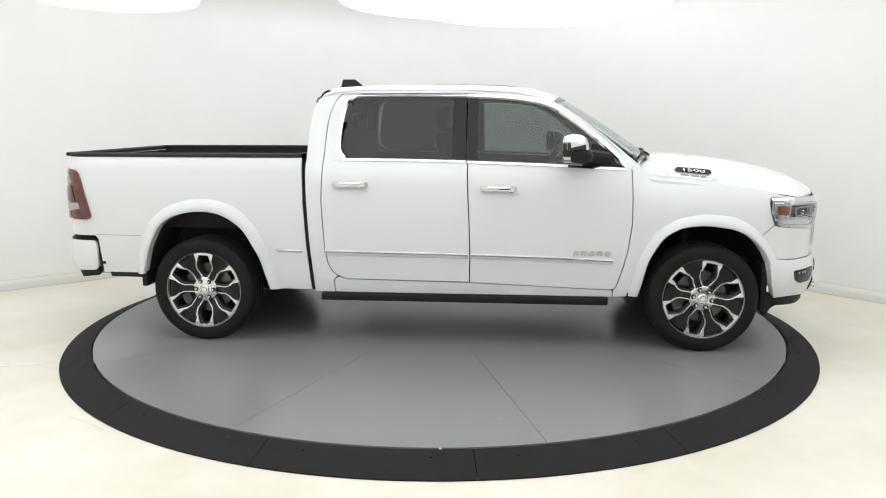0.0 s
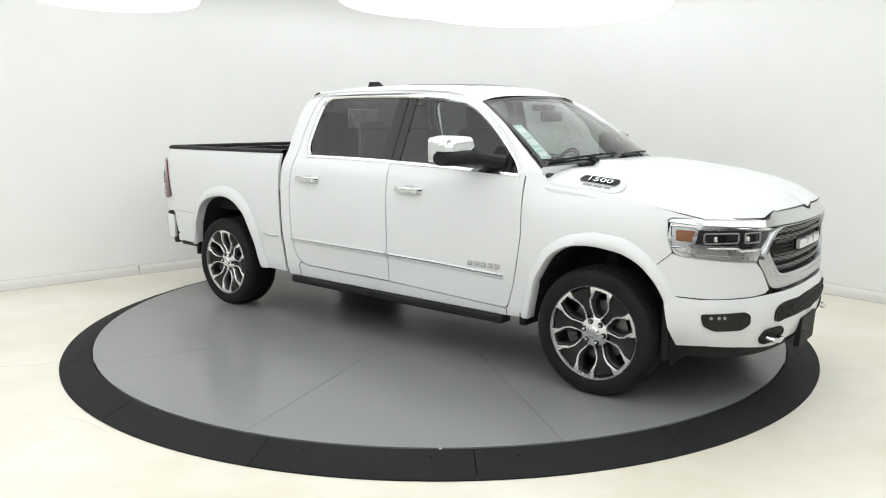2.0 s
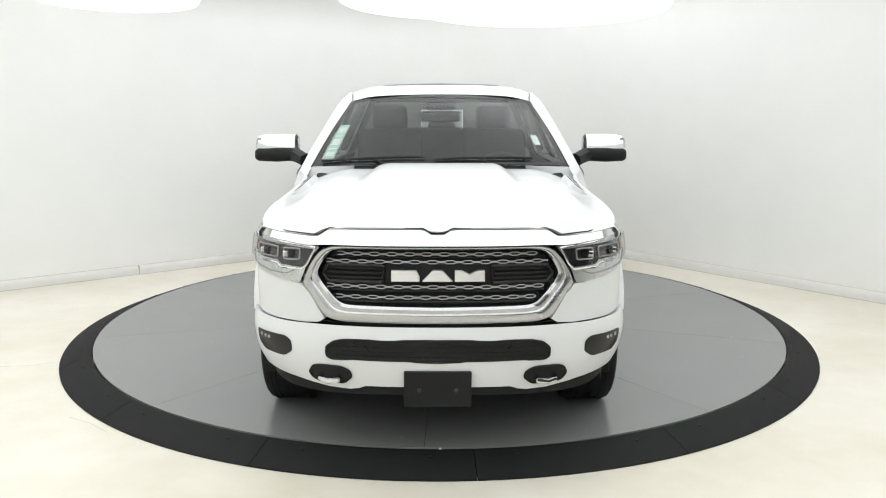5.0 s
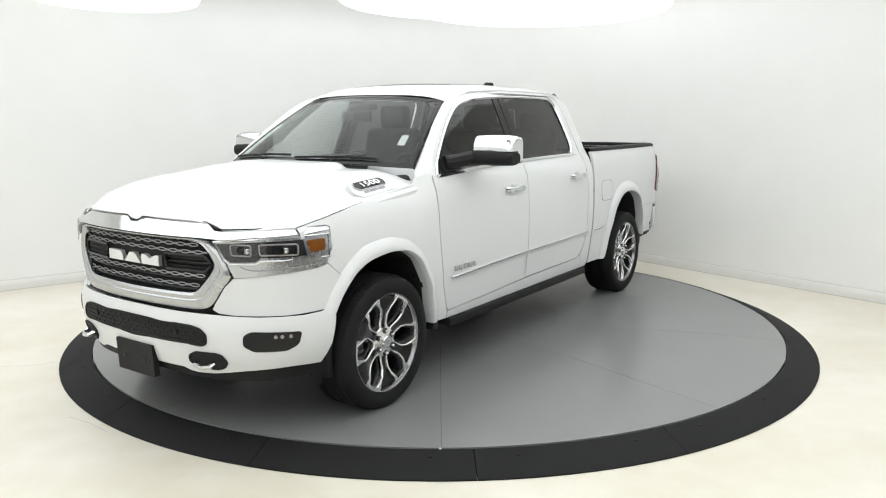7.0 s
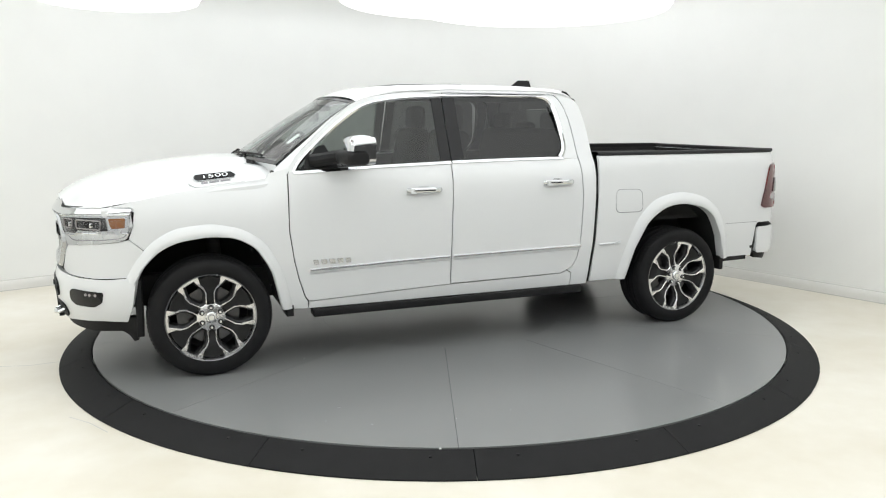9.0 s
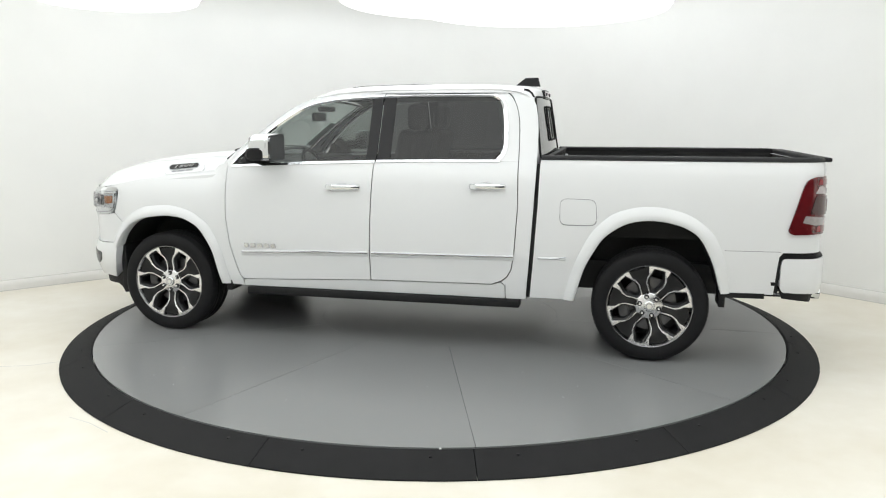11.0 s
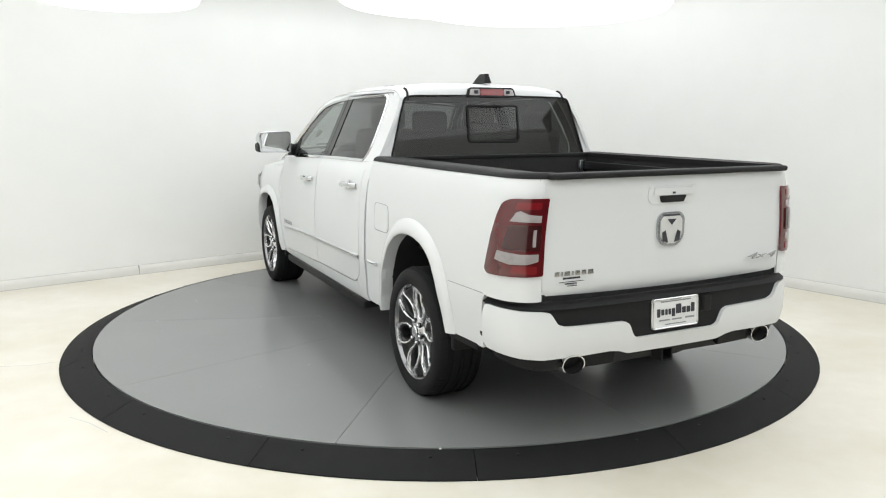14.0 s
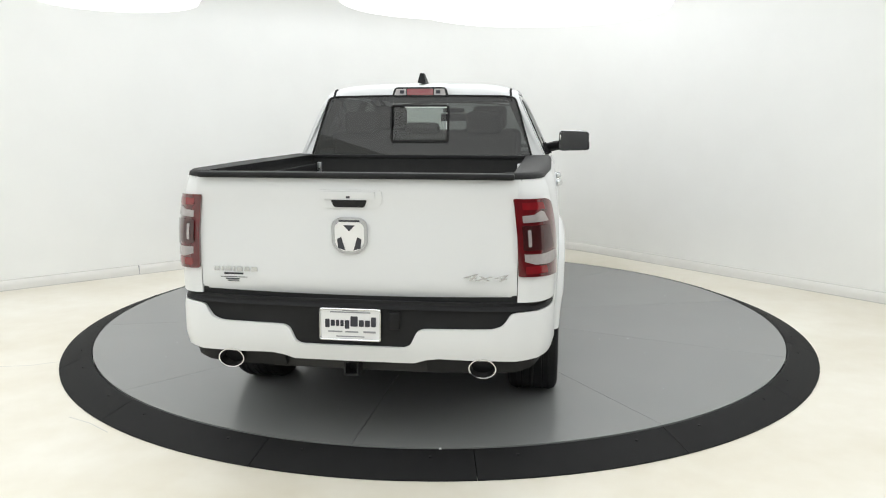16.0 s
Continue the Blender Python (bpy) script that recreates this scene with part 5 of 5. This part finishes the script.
    # no hollow behind the mesh: this sheet's black stands in for its shade
    vent = part("lower_grille", panel_bm(rounded(mirrored(low), 0.012), b(0.003), 0.01, 0.06, 0.004, 1), SEAM, bumper, "black lower grille with mesh")
    part("grille_rim", tube_bm([b(0.004)(*q) for q in rounded(mirrored(low), 0.015)], 0.006, 6, closed=True), BLACK, vent)
    for k in range(4):
        z = 0.532 + 0.022 * k
        for i in range(21):
            w = -0.49 + 0.049 * i + (0.0245 if k % 2 else 0)
            if abs(w) < 0.5:
                part("mesh_bar", panel_bm([(w - 0.019, z - 0.007), (w + 0.019, z - 0.007), (w + 0.023, z), (w + 0.019, z + 0.007), (w - 0.019, z + 0.007), (w - 0.023, z)], b(0.006), 0.003, 0.1, 0.002, 1), BLACK, vent)
    for s in (1, -1):
        part("park_sensor", tube_bm([b(0.004)(s * 0.345, 0.572), b(0.012)(s * 0.345, 0.572)], 0.017, 14), BLACK, vent)
    for sgn in (1, -1):
        f = nose(sgn, 0.022, bulge)
        g = lambda o, sgn=sgn: nose(sgn, 0.022 + o, bulge)
        fog = part("fog_lamp", panel_bm(rounded([(wx(2.560), 0.592), (wy(0.73), 0.600), (wy(0.70), 0.580), (wy(0.70), 0.525), (wy(0.745), 0.494), (wx(2.615), 0.494), (wx(2.570), 0.525)], 0.018), g(0.004), 0.01, 0.05, 0.004, sgn), GLOSS_BLACK, bumper, "dark fog lamp housing with small lenses")
        for y in (0.865, 0.84, 0.82):
            part("lamp_lens", tube_bm([g(0.003)(wy(y), 0.572), g(0.0065)(wy(y), 0.572)], 0.0095, 10), WHITE_LENS, fog)
        hook = [(wy(0.627), 0.432), (wy(0.60), 0.468), (wy(0.57), 0.476), (wy(0.46), 0.476), (wy(0.42), 0.455), (wy(0.418), 0.425), (wy(0.46), 0.392), (wy(0.58), 0.388), (wy(0.615), 0.402)]
        # uncut tow-hook opening: a black sheet paints its shade
        shade_sheet = part("opening_shade_sheet", panel_bm(rounded(hook, 0.01), g(0.004), 0.01, 0.05, 0.004, sgn), SEAM, bumper)
        part("opening_rim", tube_bm([g(0.005)(*q) for q in rounded(hook, 0.012)], 0.006, 6, closed=True), BLACK, shade_sheet)
        loop = [g(0.005)(wy(0.565), 0.428), g(0.040)(wy(0.56), 0.416), g(0.052)(wy(0.52), 0.410), g(0.040)(wy(0.475), 0.416), g(0.005)(wy(0.47), 0.428)]
        part("tow_hook", tube_bm(loop, 0.013, 8), CHROME, shade_sheet, "bright chrome tow hook")
        dam = [(0.0, 0.385), (0.0, 0.335), (wy(0.55), 0.320), (wy(0.80), 0.315), (wx(2.50), 0.325), (wx(2.46), 0.30), (wx(2.43), 0.255), (wx(2.405), 0.26), (wx(2.40), 0.42), (wy(0.80), 0.40)]
        panel("air_dam", dam, nose(sgn, -0.02), BLACK, truck, "black plastic air dam", flip=sgn, step=0.08, depth=0.03)
    pl = lambda o: (lambda y, z: Vector((2.918 + o + 0.05 * (z - 0.38), y, z)))
    br = part("front_plate_bracket", panel_bm(rounded([(-0.160, 0.290), (0.160, 0.290), (0.160, 0.466), (-0.160, 0.466)], 0.006), pl(0), 0.03, 0.08, 0.004, 1), BLACK, bumper, "empty black plate bracket with two screws")
    for s in (1, -1):
        part("screw", tube_bm([pl(0.0)(s * 0.088, 0.375), pl(0.006)(s * 0.088, 0.375)], 0.010, 10), INK, br)


def head_lamp(truck, sgn):
    q = lambda o: nose(sgn, o)
    bezel = [(wx(2.395), 1.086), (wx(2.385), 1.00), (wx(2.425), 0.922), (wx(2.47), 0.905), (wy(0.70), 0.868), (0.675, 0.868), (0.655, 0.905), (0.632, 0.962), (0.572, 1.048), (0.62, 1.056), (wy(0.75), 1.064), (wx(2.50), 1.076)]
    lamp = part("head_lamp", panel_bm(bezel, q(0.010), 0.03, 0.04, 0.005, sgn), SATIN, truck, "slim projector headlamp in a satin chrome bezel")
    inner = [(wx(2.535), 1.052), (wx(2.525), 0.972), (wx(2.60), 0.968), (wy(0.775), 0.968), (wy(0.755), 0.948), (0.66, 0.945), (0.636, 0.965), (0.598, 1.036), (wy(0.75), 1.046)]
    panel("lamp_glass", inner, q(0.013), LENS_DARK, lamp, "smoked lamp interior", depth=0.004, edge=0.002, step=0.03, flip=sgn)
    amb = [(wx(2.425), 1.050), (wx(2.430), 0.990), (wx(2.505), 0.985), (wx(2.520), 1.046)]
    panel("side_marker", rounded(amb, 0.01), q(0.014), AMBER, lamp, "amber side marker", depth=0.004, edge=0.002, step=0.03, flip=sgn)
    for a, b in ((wx(2.56), wy(0.772)), (wy(0.742), wy(0.655))):
        hi, lo = 1.034, 0.982
        ring = rounded([(a, hi - 0.002), (a - 0.004, lo - 0.004), (b, lo), (b, hi)], 0.012)
        part("light_ring", tube_bm([q(0.017)(*p) for p in ring], 0.0045, 6, closed=True), WHITE_LENS, lamp, "white light guide ring")
        m = (a + b) / 2
        part("projector", tube_bm([q(0.012)(m, 1.006), q(0.022)(m, 1.006)], 0.021, 16), GLOSS_BLACK, lamp)
        part("reflector", box(bmesh.new(), -0.010, 0.010, -0.014, 0.014, -0.014, 0.014, 0.004), CHROME, lamp).location = q(0.018)(m + 0.03, 1.004)
    line = soft([(wx(2.395), 0.995), (wx(2.43), 0.935), (wx(2.48), 0.922), (wy(0.79), 0.905), (wy(0.72), 0.905), (wy(0.69), 0.925)], 20, 1)
    part("bezel_line", tube_bm([q(0.012)(*p) for p in line], 0.003, 6), GREY_INK, lamp)
    clear = [(wx(2.40), 1.07), (wx(2.41), 0.955), (wx(2.62), 0.952), (wy(0.775), 0.952), (wy(0.755), 0.935), (0.66, 0.935), (0.628, 0.962), (0.585, 1.045), (wy(0.75), 1.058), (wx(2.50), 1.068)]
    part("lamp_frame", tube_bm([q(0.014)(*p) for p in clear], 0.0055, 6, closed=True), CHROME, lamp, "chrome lamp frame")
    panel("lamp_cover", clear, q(0.030), CLEAR, lamp, "clear lamp cover", depth=0, edge=0, step=0.04, flip=sgn)


def wheel(truck):
    """One wheel at the truck's left, with its face towards y; the others are copies."""
    w = tagged(new("wheel"), "machined alloy wheel with dark pockets and a low-profile tyre")
    w.parent = truck
    r = 0.388
    tyre = [(0.283, 0.128), (0.290, 0.140), (0.312, 0.147), (0.340, 0.147), (0.362, 0.141), (0.377, 0.128), (0.385, 0.108), (r, 0.08), (r, 0.066), (0.382, 0.064), (0.382, 0.056), (r, 0.054), (r, 0.018), (0.382, 0.016), (0.382, 0.008), (r, 0.006)]
    prof = tyre + [(a, -b) for a, b in reversed(tyre)]
    t = part("tyre", lathe_bm(prof, "y", 96), TYRE, w, "black low-profile tyre", sharp=40)
    blocks = bmesh.new()
    for k in range(84):
        a = k / 84 * math.tau
        for s in (1, -1):
            m = Matrix.Rotation(a, 4, "Y") @ Matrix.Translation((0.3800, s * 0.108, 0)) @ Matrix.Rotation(s * 0.3, 4, "X") @ Matrix.Rotation(s * 0.35, 4, "Z")
            bmesh.ops.create_cube(blocks, size=1, matrix=m @ Matrix.Diagonal((0.010, 0.040, 0.021, 1)))
    tagged(part("tread", blocks, TYRE, t, smooth=False), kind="stuff")
    rim = part("rim", lathe_bm([(0.262, -0.12), (0.258, 0.02), (0.262, 0.085), (0.270, 0.118), (0.2795, 0.134), (0.285, 0.136), (0.286, 0.126)], "y", 96), RIM_LIP, w, "dark satin rim lip")
    part("barrel", lathe_bm([(0.256, -0.13), (0.252, 0.02), (0.256, 0.10)], "y", 64), RIM_DARK, rim)
    # spokes: six dark pockets between six bright-framed windows
    dish = lambda x, z, o=0.0: Vector((x, 0.092 + 0.032 * smooth(0.09, 0.26, math.hypot(x, z)) + 0.018 * (1 - smooth(0.05, 0.10, math.hypot(x, z))) + o, z))
    polar = lambda rr, a: (rr * math.cos(a), rr * math.sin(a))
    def window(c, g=0.0):
        half = [(0.093 - g, 0.015 + 0.5 * g), (0.150 - 0.2 * g, 0.049 + g), (0.190 + 0.2 * g, 0.055 + g), (0.260 + 0.4 * g, 0.034 + g)]
        loop = half + [(a, -b) for a, b in reversed(half)]
        fine = []
        for p, q in zip(loop, loop[1:] + loop[:1]):
            fine += [(p[0] + (q[0] - p[0]) * k / 4, p[1] + (q[1] - p[1]) * k / 4) for k in range(4)]
        return [(a * math.cos(c) - b * math.sin(c), a * math.sin(c) + b * math.cos(c)) for a, b in fine + fine[:1]]
    for k in range(6):
        c = radians(60 * k + 60)
        rows = [[dish(*p, o) for p in window(c, g)] for o, g in ((-0.07, -0.004), (-0.002, 0.0), (0.007, 0.003), (0.009, 0.005), (0.009, 0.0112), (0.005, 0.0138), (-0.02, 0.0146))]
        part("spoke_frame", strip_bm(rows), MACHINED, rim, "bright machined spoke edge", sharp=40)
        rows = [[dish(*p, o) for p in window(c, g)] for o, g in ((-0.012, -0.0005), (-0.014, -0.006), (-0.024, -0.013), (-0.075, -0.014))]
        part("window_step", strip_bm(rows), RIM_DARK, rim, "dark inner step of the spoke window", sharp=40)
        outer = [(0.2805, 0.0), (0.2805, 0.262), (0.262, 0.266), (0.228, 0.268), (0.196, 0.318)]
        inner = [(0.196, 0.285), (0.258, 0.148), (0.266, 0.140), (0.267, 0.0)]
        web = [polar(rr, c + a) for rr, a in outer + inner] + [polar(rr, c - a) for rr, a in (inner[:-1][::-1] + outer[1:][::-1])]
        part("spoke_web", panel_bm(web, lambda x, z: dish(x, z, 0.007), 0.03, 0.05, 0.002, -1), MACHINED, rim)
        d = c + radians(30)
        edge = [(0.100, 0.17), (0.135, 0.165), (0.170, 0.168), (0.200, 0.200), (0.232, 0.290), (0.264, 0.292)]
        pocket = [polar(0.085, d)] + [polar(rr, d + a) for rr, a in edge] + [polar(0.268, d)] + [polar(rr, d - a) for rr, a in reversed(edge)]
        part("spoke", panel_bm(rounded(pocket, 0.005, 2), lambda x, z: dish(x, z, -0.008), 0.03, 0.06, 0.003, -1), RIM_DARK, rim, "dark grey spoke pocket")
        dent = [polar(0.196, d + 0.10), polar(0.232, d + 0.225), polar(0.256, d + 0.235), polar(0.259, d), polar(0.256, d - 0.235), polar(0.232, d - 0.225), polar(0.196, d - 0.10), polar(0.186, d)]
        part("pocket", panel_bm(rounded(dent, 0.010, 3), lambda x, z: dish(x, z, -0.006), 0.002, 0.06, 0.001, -1), SEAM, rim)
        lx, lz = polar(0.066, d)
        part("lug_seat", lathe_bm([(0.0, 0.004), (0.017, 0.004), (0.0175, -0.004)], "y", 14), RIM_DARK, rim).location = dish(lx, lz, 0.006)
        lug = part("lug_nut", lathe_bm([(0.0, 0.016), (0.006, 0.016), (0.0095, 0.011), (0.0105, 0.0), (0.0150, -0.001), (0.0155, -0.006)], "y", 12), CHROME, rim)
        lug.location = dish(lx, lz, 0.010)
    part("hub_face", lathe_bm([(0.086, 0.085), (0.084, 0.106), (0.060, 0.113), (0.036, 0.116)], "y", 48), MACHINED, rim)
    part("hub_cap", lathe_bm([(0.037, 0.108), (0.036, 0.124), (0.030, 0.130), (0.0, 0.132)], "y", 32), CHROME, rim, "chrome centre cap with a plain mark")
    part("cap_mark", lathe_bm([(0.017, 0.1315), (0.020, 0.1328), (0.023, 0.1312)], "y", 24), GREY_INK, rim)
    part("brake_disc", lathe_bm([(0.08, 0.03), (0.185, 0.03), (0.185, 0.0), (0.08, 0.0)], "y", 48), STEEL, w, "grey steel brake disc")
    cal = bmesh.new()
    for k in range(5):
        m = Matrix.Rotation(radians(-25 + 11 * k), 4, "Y") @ Matrix.Translation((0.175, 0.03, 0))
        bmesh.ops.create_cube(cal, size=1, matrix=m @ Matrix.Diagonal((0.065, 0.075, 0.042, 1)))
    part("brake_caliper", cal, STEEL, w)
    part("wheel_back", lathe_bm([(0.0, -0.06), (0.15, -0.06), (0.245, -0.05), (0.254, -0.09)], "y", 48), UNDER, w)
    return w


def underside(truck):
    part("floor_pan", box(bmesh.new(), -2.30, 2.40, -0.60, 0.60, 0.50, 0.62), UNDER, truck)
    for s in (1, -1):
        part("frame_rail", box(bmesh.new(), -2.65, 2.55, min(s * 0.42, s * 0.55), max(s * 0.42, s * 0.55), 0.40, 0.54, 0.01), UNDER, truck)
        part("cab_floor", box(bmesh.new(), -0.85, 1.42, min(s * 0.55, s * 0.90), max(s * 0.55, s * 0.90), 0.42, 0.55), UNDER, truck)
        # side step: a folding black board with end brackets
        step = part("side_step", box(bmesh.new(), -0.80, 1.295, min(s * 0.85, s * 0.968), max(s * 0.85, s * 0.968), 0.322, 0.380, 0.012), BLACK, truck, "black folding side step")
        part("step_tread", box(bmesh.new(), -0.72, 1.22, min(s * 0.875, s * 0.958), max(s * 0.875, s * 0.958), 0.378, 0.3835), GLOSS_BLACK, step)
        for x in (-0.60, 0.30, 1.10):
            part("step_bracket", box(bmesh.new(), x, x + 0.10, min(s * 0.60, s * 0.92), max(s * 0.60, s * 0.92), 0.36, 0.42, 0.006), UNDER, step)
        for key, x in WHEELS.items():
            rows = []
            for y in (0.50, 0.70, 0.935):
                arch = FRONT_ARCH if key == "front" else REAR_ARCH
                rows.append([Vector((p[0], s * y, p[1] + 0.004)) for p in soft(arch, 30, 2)])
            rows.insert(0, [Vector((x + (p.x - x) * 0.2, s * 0.50, 0.45)) for p in rows[0]])
            part("wheel_liner", strip_bm(rows), UNDER, truck, "black wheel-arch liner")
        part("mud_guard", box(bmesh.new(), -2.175, -2.135, min(s * 0.78, s * 0.955), max(s * 0.78, s * 0.955), 0.40, 0.52, 0.006), BLACK, truck)
        part("mud_guard", box(bmesh.new(), 1.425, 1.475, min(s * 0.80, s * 0.955), max(s * 0.80, s * 0.955), 0.34, 0.42, 0.006), BLACK, truck)
        part("splash_shield", box(bmesh.new(), 2.362, 2.405, min(s * 0.55, s * 0.925), max(s * 0.55, s * 0.925), 0.29, 0.66, 0.008), BLACK, truck, "black plastic splash shield")
        for x, z in ((1.548, 0.56), (1.590, 0.71), (1.662, 0.80)):
            part("liner_clip", tube_bm([(x + 0.010, s * 0.905, z), (x + 0.020, s * 0.905, z - 0.004)], 0.012, 8), BLACK, truck)
        part("shock_absorber", tube_bm([(1.86, s * 0.62, 0.42), (1.90, s * 0.58, 0.86)], 0.045, 12), UNDER, truck)
    part("rear_axle", tube_bm([(-1.688, -0.75, 0.38), (-1.688, -0.2, 0.38), (-1.688, 0.0, 0.37), (-1.688, 0.2, 0.38), (-1.688, 0.75, 0.38)], 0.06, 12), UNDER, truck)
    part("front_axle", tube_bm([(1.955, -0.75, 0.37), (1.955, 0.75, 0.37)], 0.05, 12), UNDER, truck)
    part("engine_block", box(bmesh.new(), 1.50, 2.55, -0.50, 0.50, 0.42, 1.02, 0.05), UNDER, truck)
    part("muffler", box(bmesh.new(), -1.20, -0.60, -0.30, 0.0, 0.34, 0.48, 0.05), UNDER, truck)
    part("spare_wheel", lathe_bm([(0, 0.40), (0.36, 0.40), (0.385, 0.44), (0.385, 0.56), (0, 0.58)], "z", 40), TYRE, truck).location = (-2.15, 0, 0.02)


def interior(truck):
    part("cabin_floor", box(bmesh.new(), -0.90, 1.50, -0.88, 0.88, 0.62, 0.68), CLOTH, truck)
    part("dashboard", box(bmesh.new(), 1.02, 1.52, -0.80, 0.80, 0.98, 1.325, 0.05), CLOTH, truck, "black dashboard")
    part("headliner", box(bmesh.new(), -0.75, 0.60, -0.52, 0.52, 1.800, 1.815), material("grey_headliner", (0.16, 0.16, 0.16), 0.9, grain=0.1), truck)
    def seat(x, y, w, name):
        s = part(name, box(bmesh.new(), x - 0.05, x + 0.50, y - w / 2, y + w / 2, 0.80, 1.00, 0.06), CLOTH, truck, "black leather seat")
        bm = box(bmesh.new(), -0.08, 0.08, -w / 2, w / 2, 0, 0.66, 0.06)
        bmesh.ops.rotate(bm, verts=bm.verts, matrix=Matrix.Rotation(radians(-12), 3, "Y"))
        bmesh.ops.translate(bm, verts=bm.verts, vec=(x, y, 0.92))
        part("backrest", bm, CLOTH, s)
        return s
    for y in (0.42, -0.42):
        s = seat(0.22, y, 0.52, "front_seat")
        part("headrest", box(bmesh.new(), 0.02, 0.13, y - 0.14, y + 0.14, 1.56, 1.755, 0.045), CLOTH, s)
        part("headrest_post", box(bmesh.new(), 0.06, 0.08, y - 0.06, y + 0.06, 1.48, 1.58), SATIN, s)
    s = seat(-0.62, 0, 1.36, "rear_bench")
    for y in (0.45, 0, -0.45):
        part("headrest", box(bmesh.new(), -0.83, -0.74, y - 0.13, y + 0.13, 1.54, 1.70 if y else 1.62, 0.04), CLOTH, s)
    part("steering_wheel", tube_bm([(0.93 + 0.07 * math.sin(a), 0.42 + 0.185 * math.cos(a), 1.235 + 0.17 * math.sin(a)) for a in np.linspace(0, math.tau, 25)[:-1]], 0.017, 8, closed=True), CLOTH, truck, "black steering wheel")
    part("steering_hub", box(bmesh.new(), 0.93, 1.02, 0.34, 0.50, 1.18, 1.28, 0.03), CLOTH, truck)
    part("rear_view_mirror", box(bmesh.new(), 1.04, 1.075, -0.135, 0.135, 1.625, 1.70, 0.015), GLOSS_BLACK, truck)
    part("camera_housing", box(bmesh.new(), 0.94, 1.035, -0.10, 0.10, 1.705, 1.750, 0.02), BLACK, truck)
    part("centre_screen", box(bmesh.new(), 1.00, 1.03, -0.14, 0.14, 1.00, 1.30, 0.01), GLOSS_BLACK, truck)
    for s in (1, -1):
        part("sun_visor", box(bmesh.new(), 0.66, 0.86, min(s * 0.18, s * 0.55), max(s * 0.18, s * 0.55), 1.795, 1.81, 0.005), CLOTH, truck)
        part("door_card", panel_bm([(-0.74, 0.62), (1.38, 0.62), (1.38, 1.29), (0.27, 1.335), (-0.74, 1.345)], flank(s, -0.10), 0, 0.2, 0, -s), CLOTH, truck)


def build_truck():
    truck = tagged(new("pickup_truck"), "white crew-cab pickup truck with chrome trim on large alloy wheels", "pickup truck")
    cab(truck)
    hood(truck)
    bed(truck)
    tailgate(truck)
    rear_bumper(truck)
    front_end(truck)
    for sgn in (1, -1):
        fender(truck, sgn)
        front_door(truck, sgn)
        rear_door(truck, sgn)
        flare(truck, sgn, REAR_ARCH, REAR_FLARE, lambda o, sgn=sgn: bedside(sgn, o), "rear_flare", -sgn)
        flare(truck, sgn, [(wx(x), z) for x, z in FRONT_ARCH], [(wx(x), z) for x, z in FRONT_FLARE], lambda o, sgn=sgn: nose(sgn, o), "front_flare", sgn)
    underside(truck)
    interior(truck)
    first = wheel(truck)
    first.matrix_basis = Matrix.Translation((WHEELS["front"], 0.845, HUB_Z))
    copy_thing(first, Matrix.Translation((WHEELS["rear"], 0.850, HUB_Z)) @ Matrix.Rotation(radians(17), 4, "Y"))
    copy_thing(first, Matrix.Translation((WHEELS["front"], -0.845, HUB_Z)) @ Matrix.Rotation(radians(180), 4, "Z") @ Matrix.Rotation(radians(19), 4, "Y"))
    copy_thing(first, Matrix.Translation((WHEELS["rear"], -0.850, HUB_Z)) @ Matrix.Rotation(radians(180), 4, "Z") @ Matrix.Rotation(radians(28), 4, "Y"))
    return truck


TRUCK = build_truck()


def motions():
    """The turntable and the truck on it turn together at an even pace."""
    rows = [(float(t), pose(0, 0, 0, 0, 0, SPIN_START + SPIN * t)) for t in range(0, 17)]
    parked = pose(0, 0.0125, 0, 0, 0, -0.25)     # how the truck stands on the plate
    walk(TABLE, rows)
    walk(TRUCK, [(t, m @ parked) for t, m in rows])


motions()
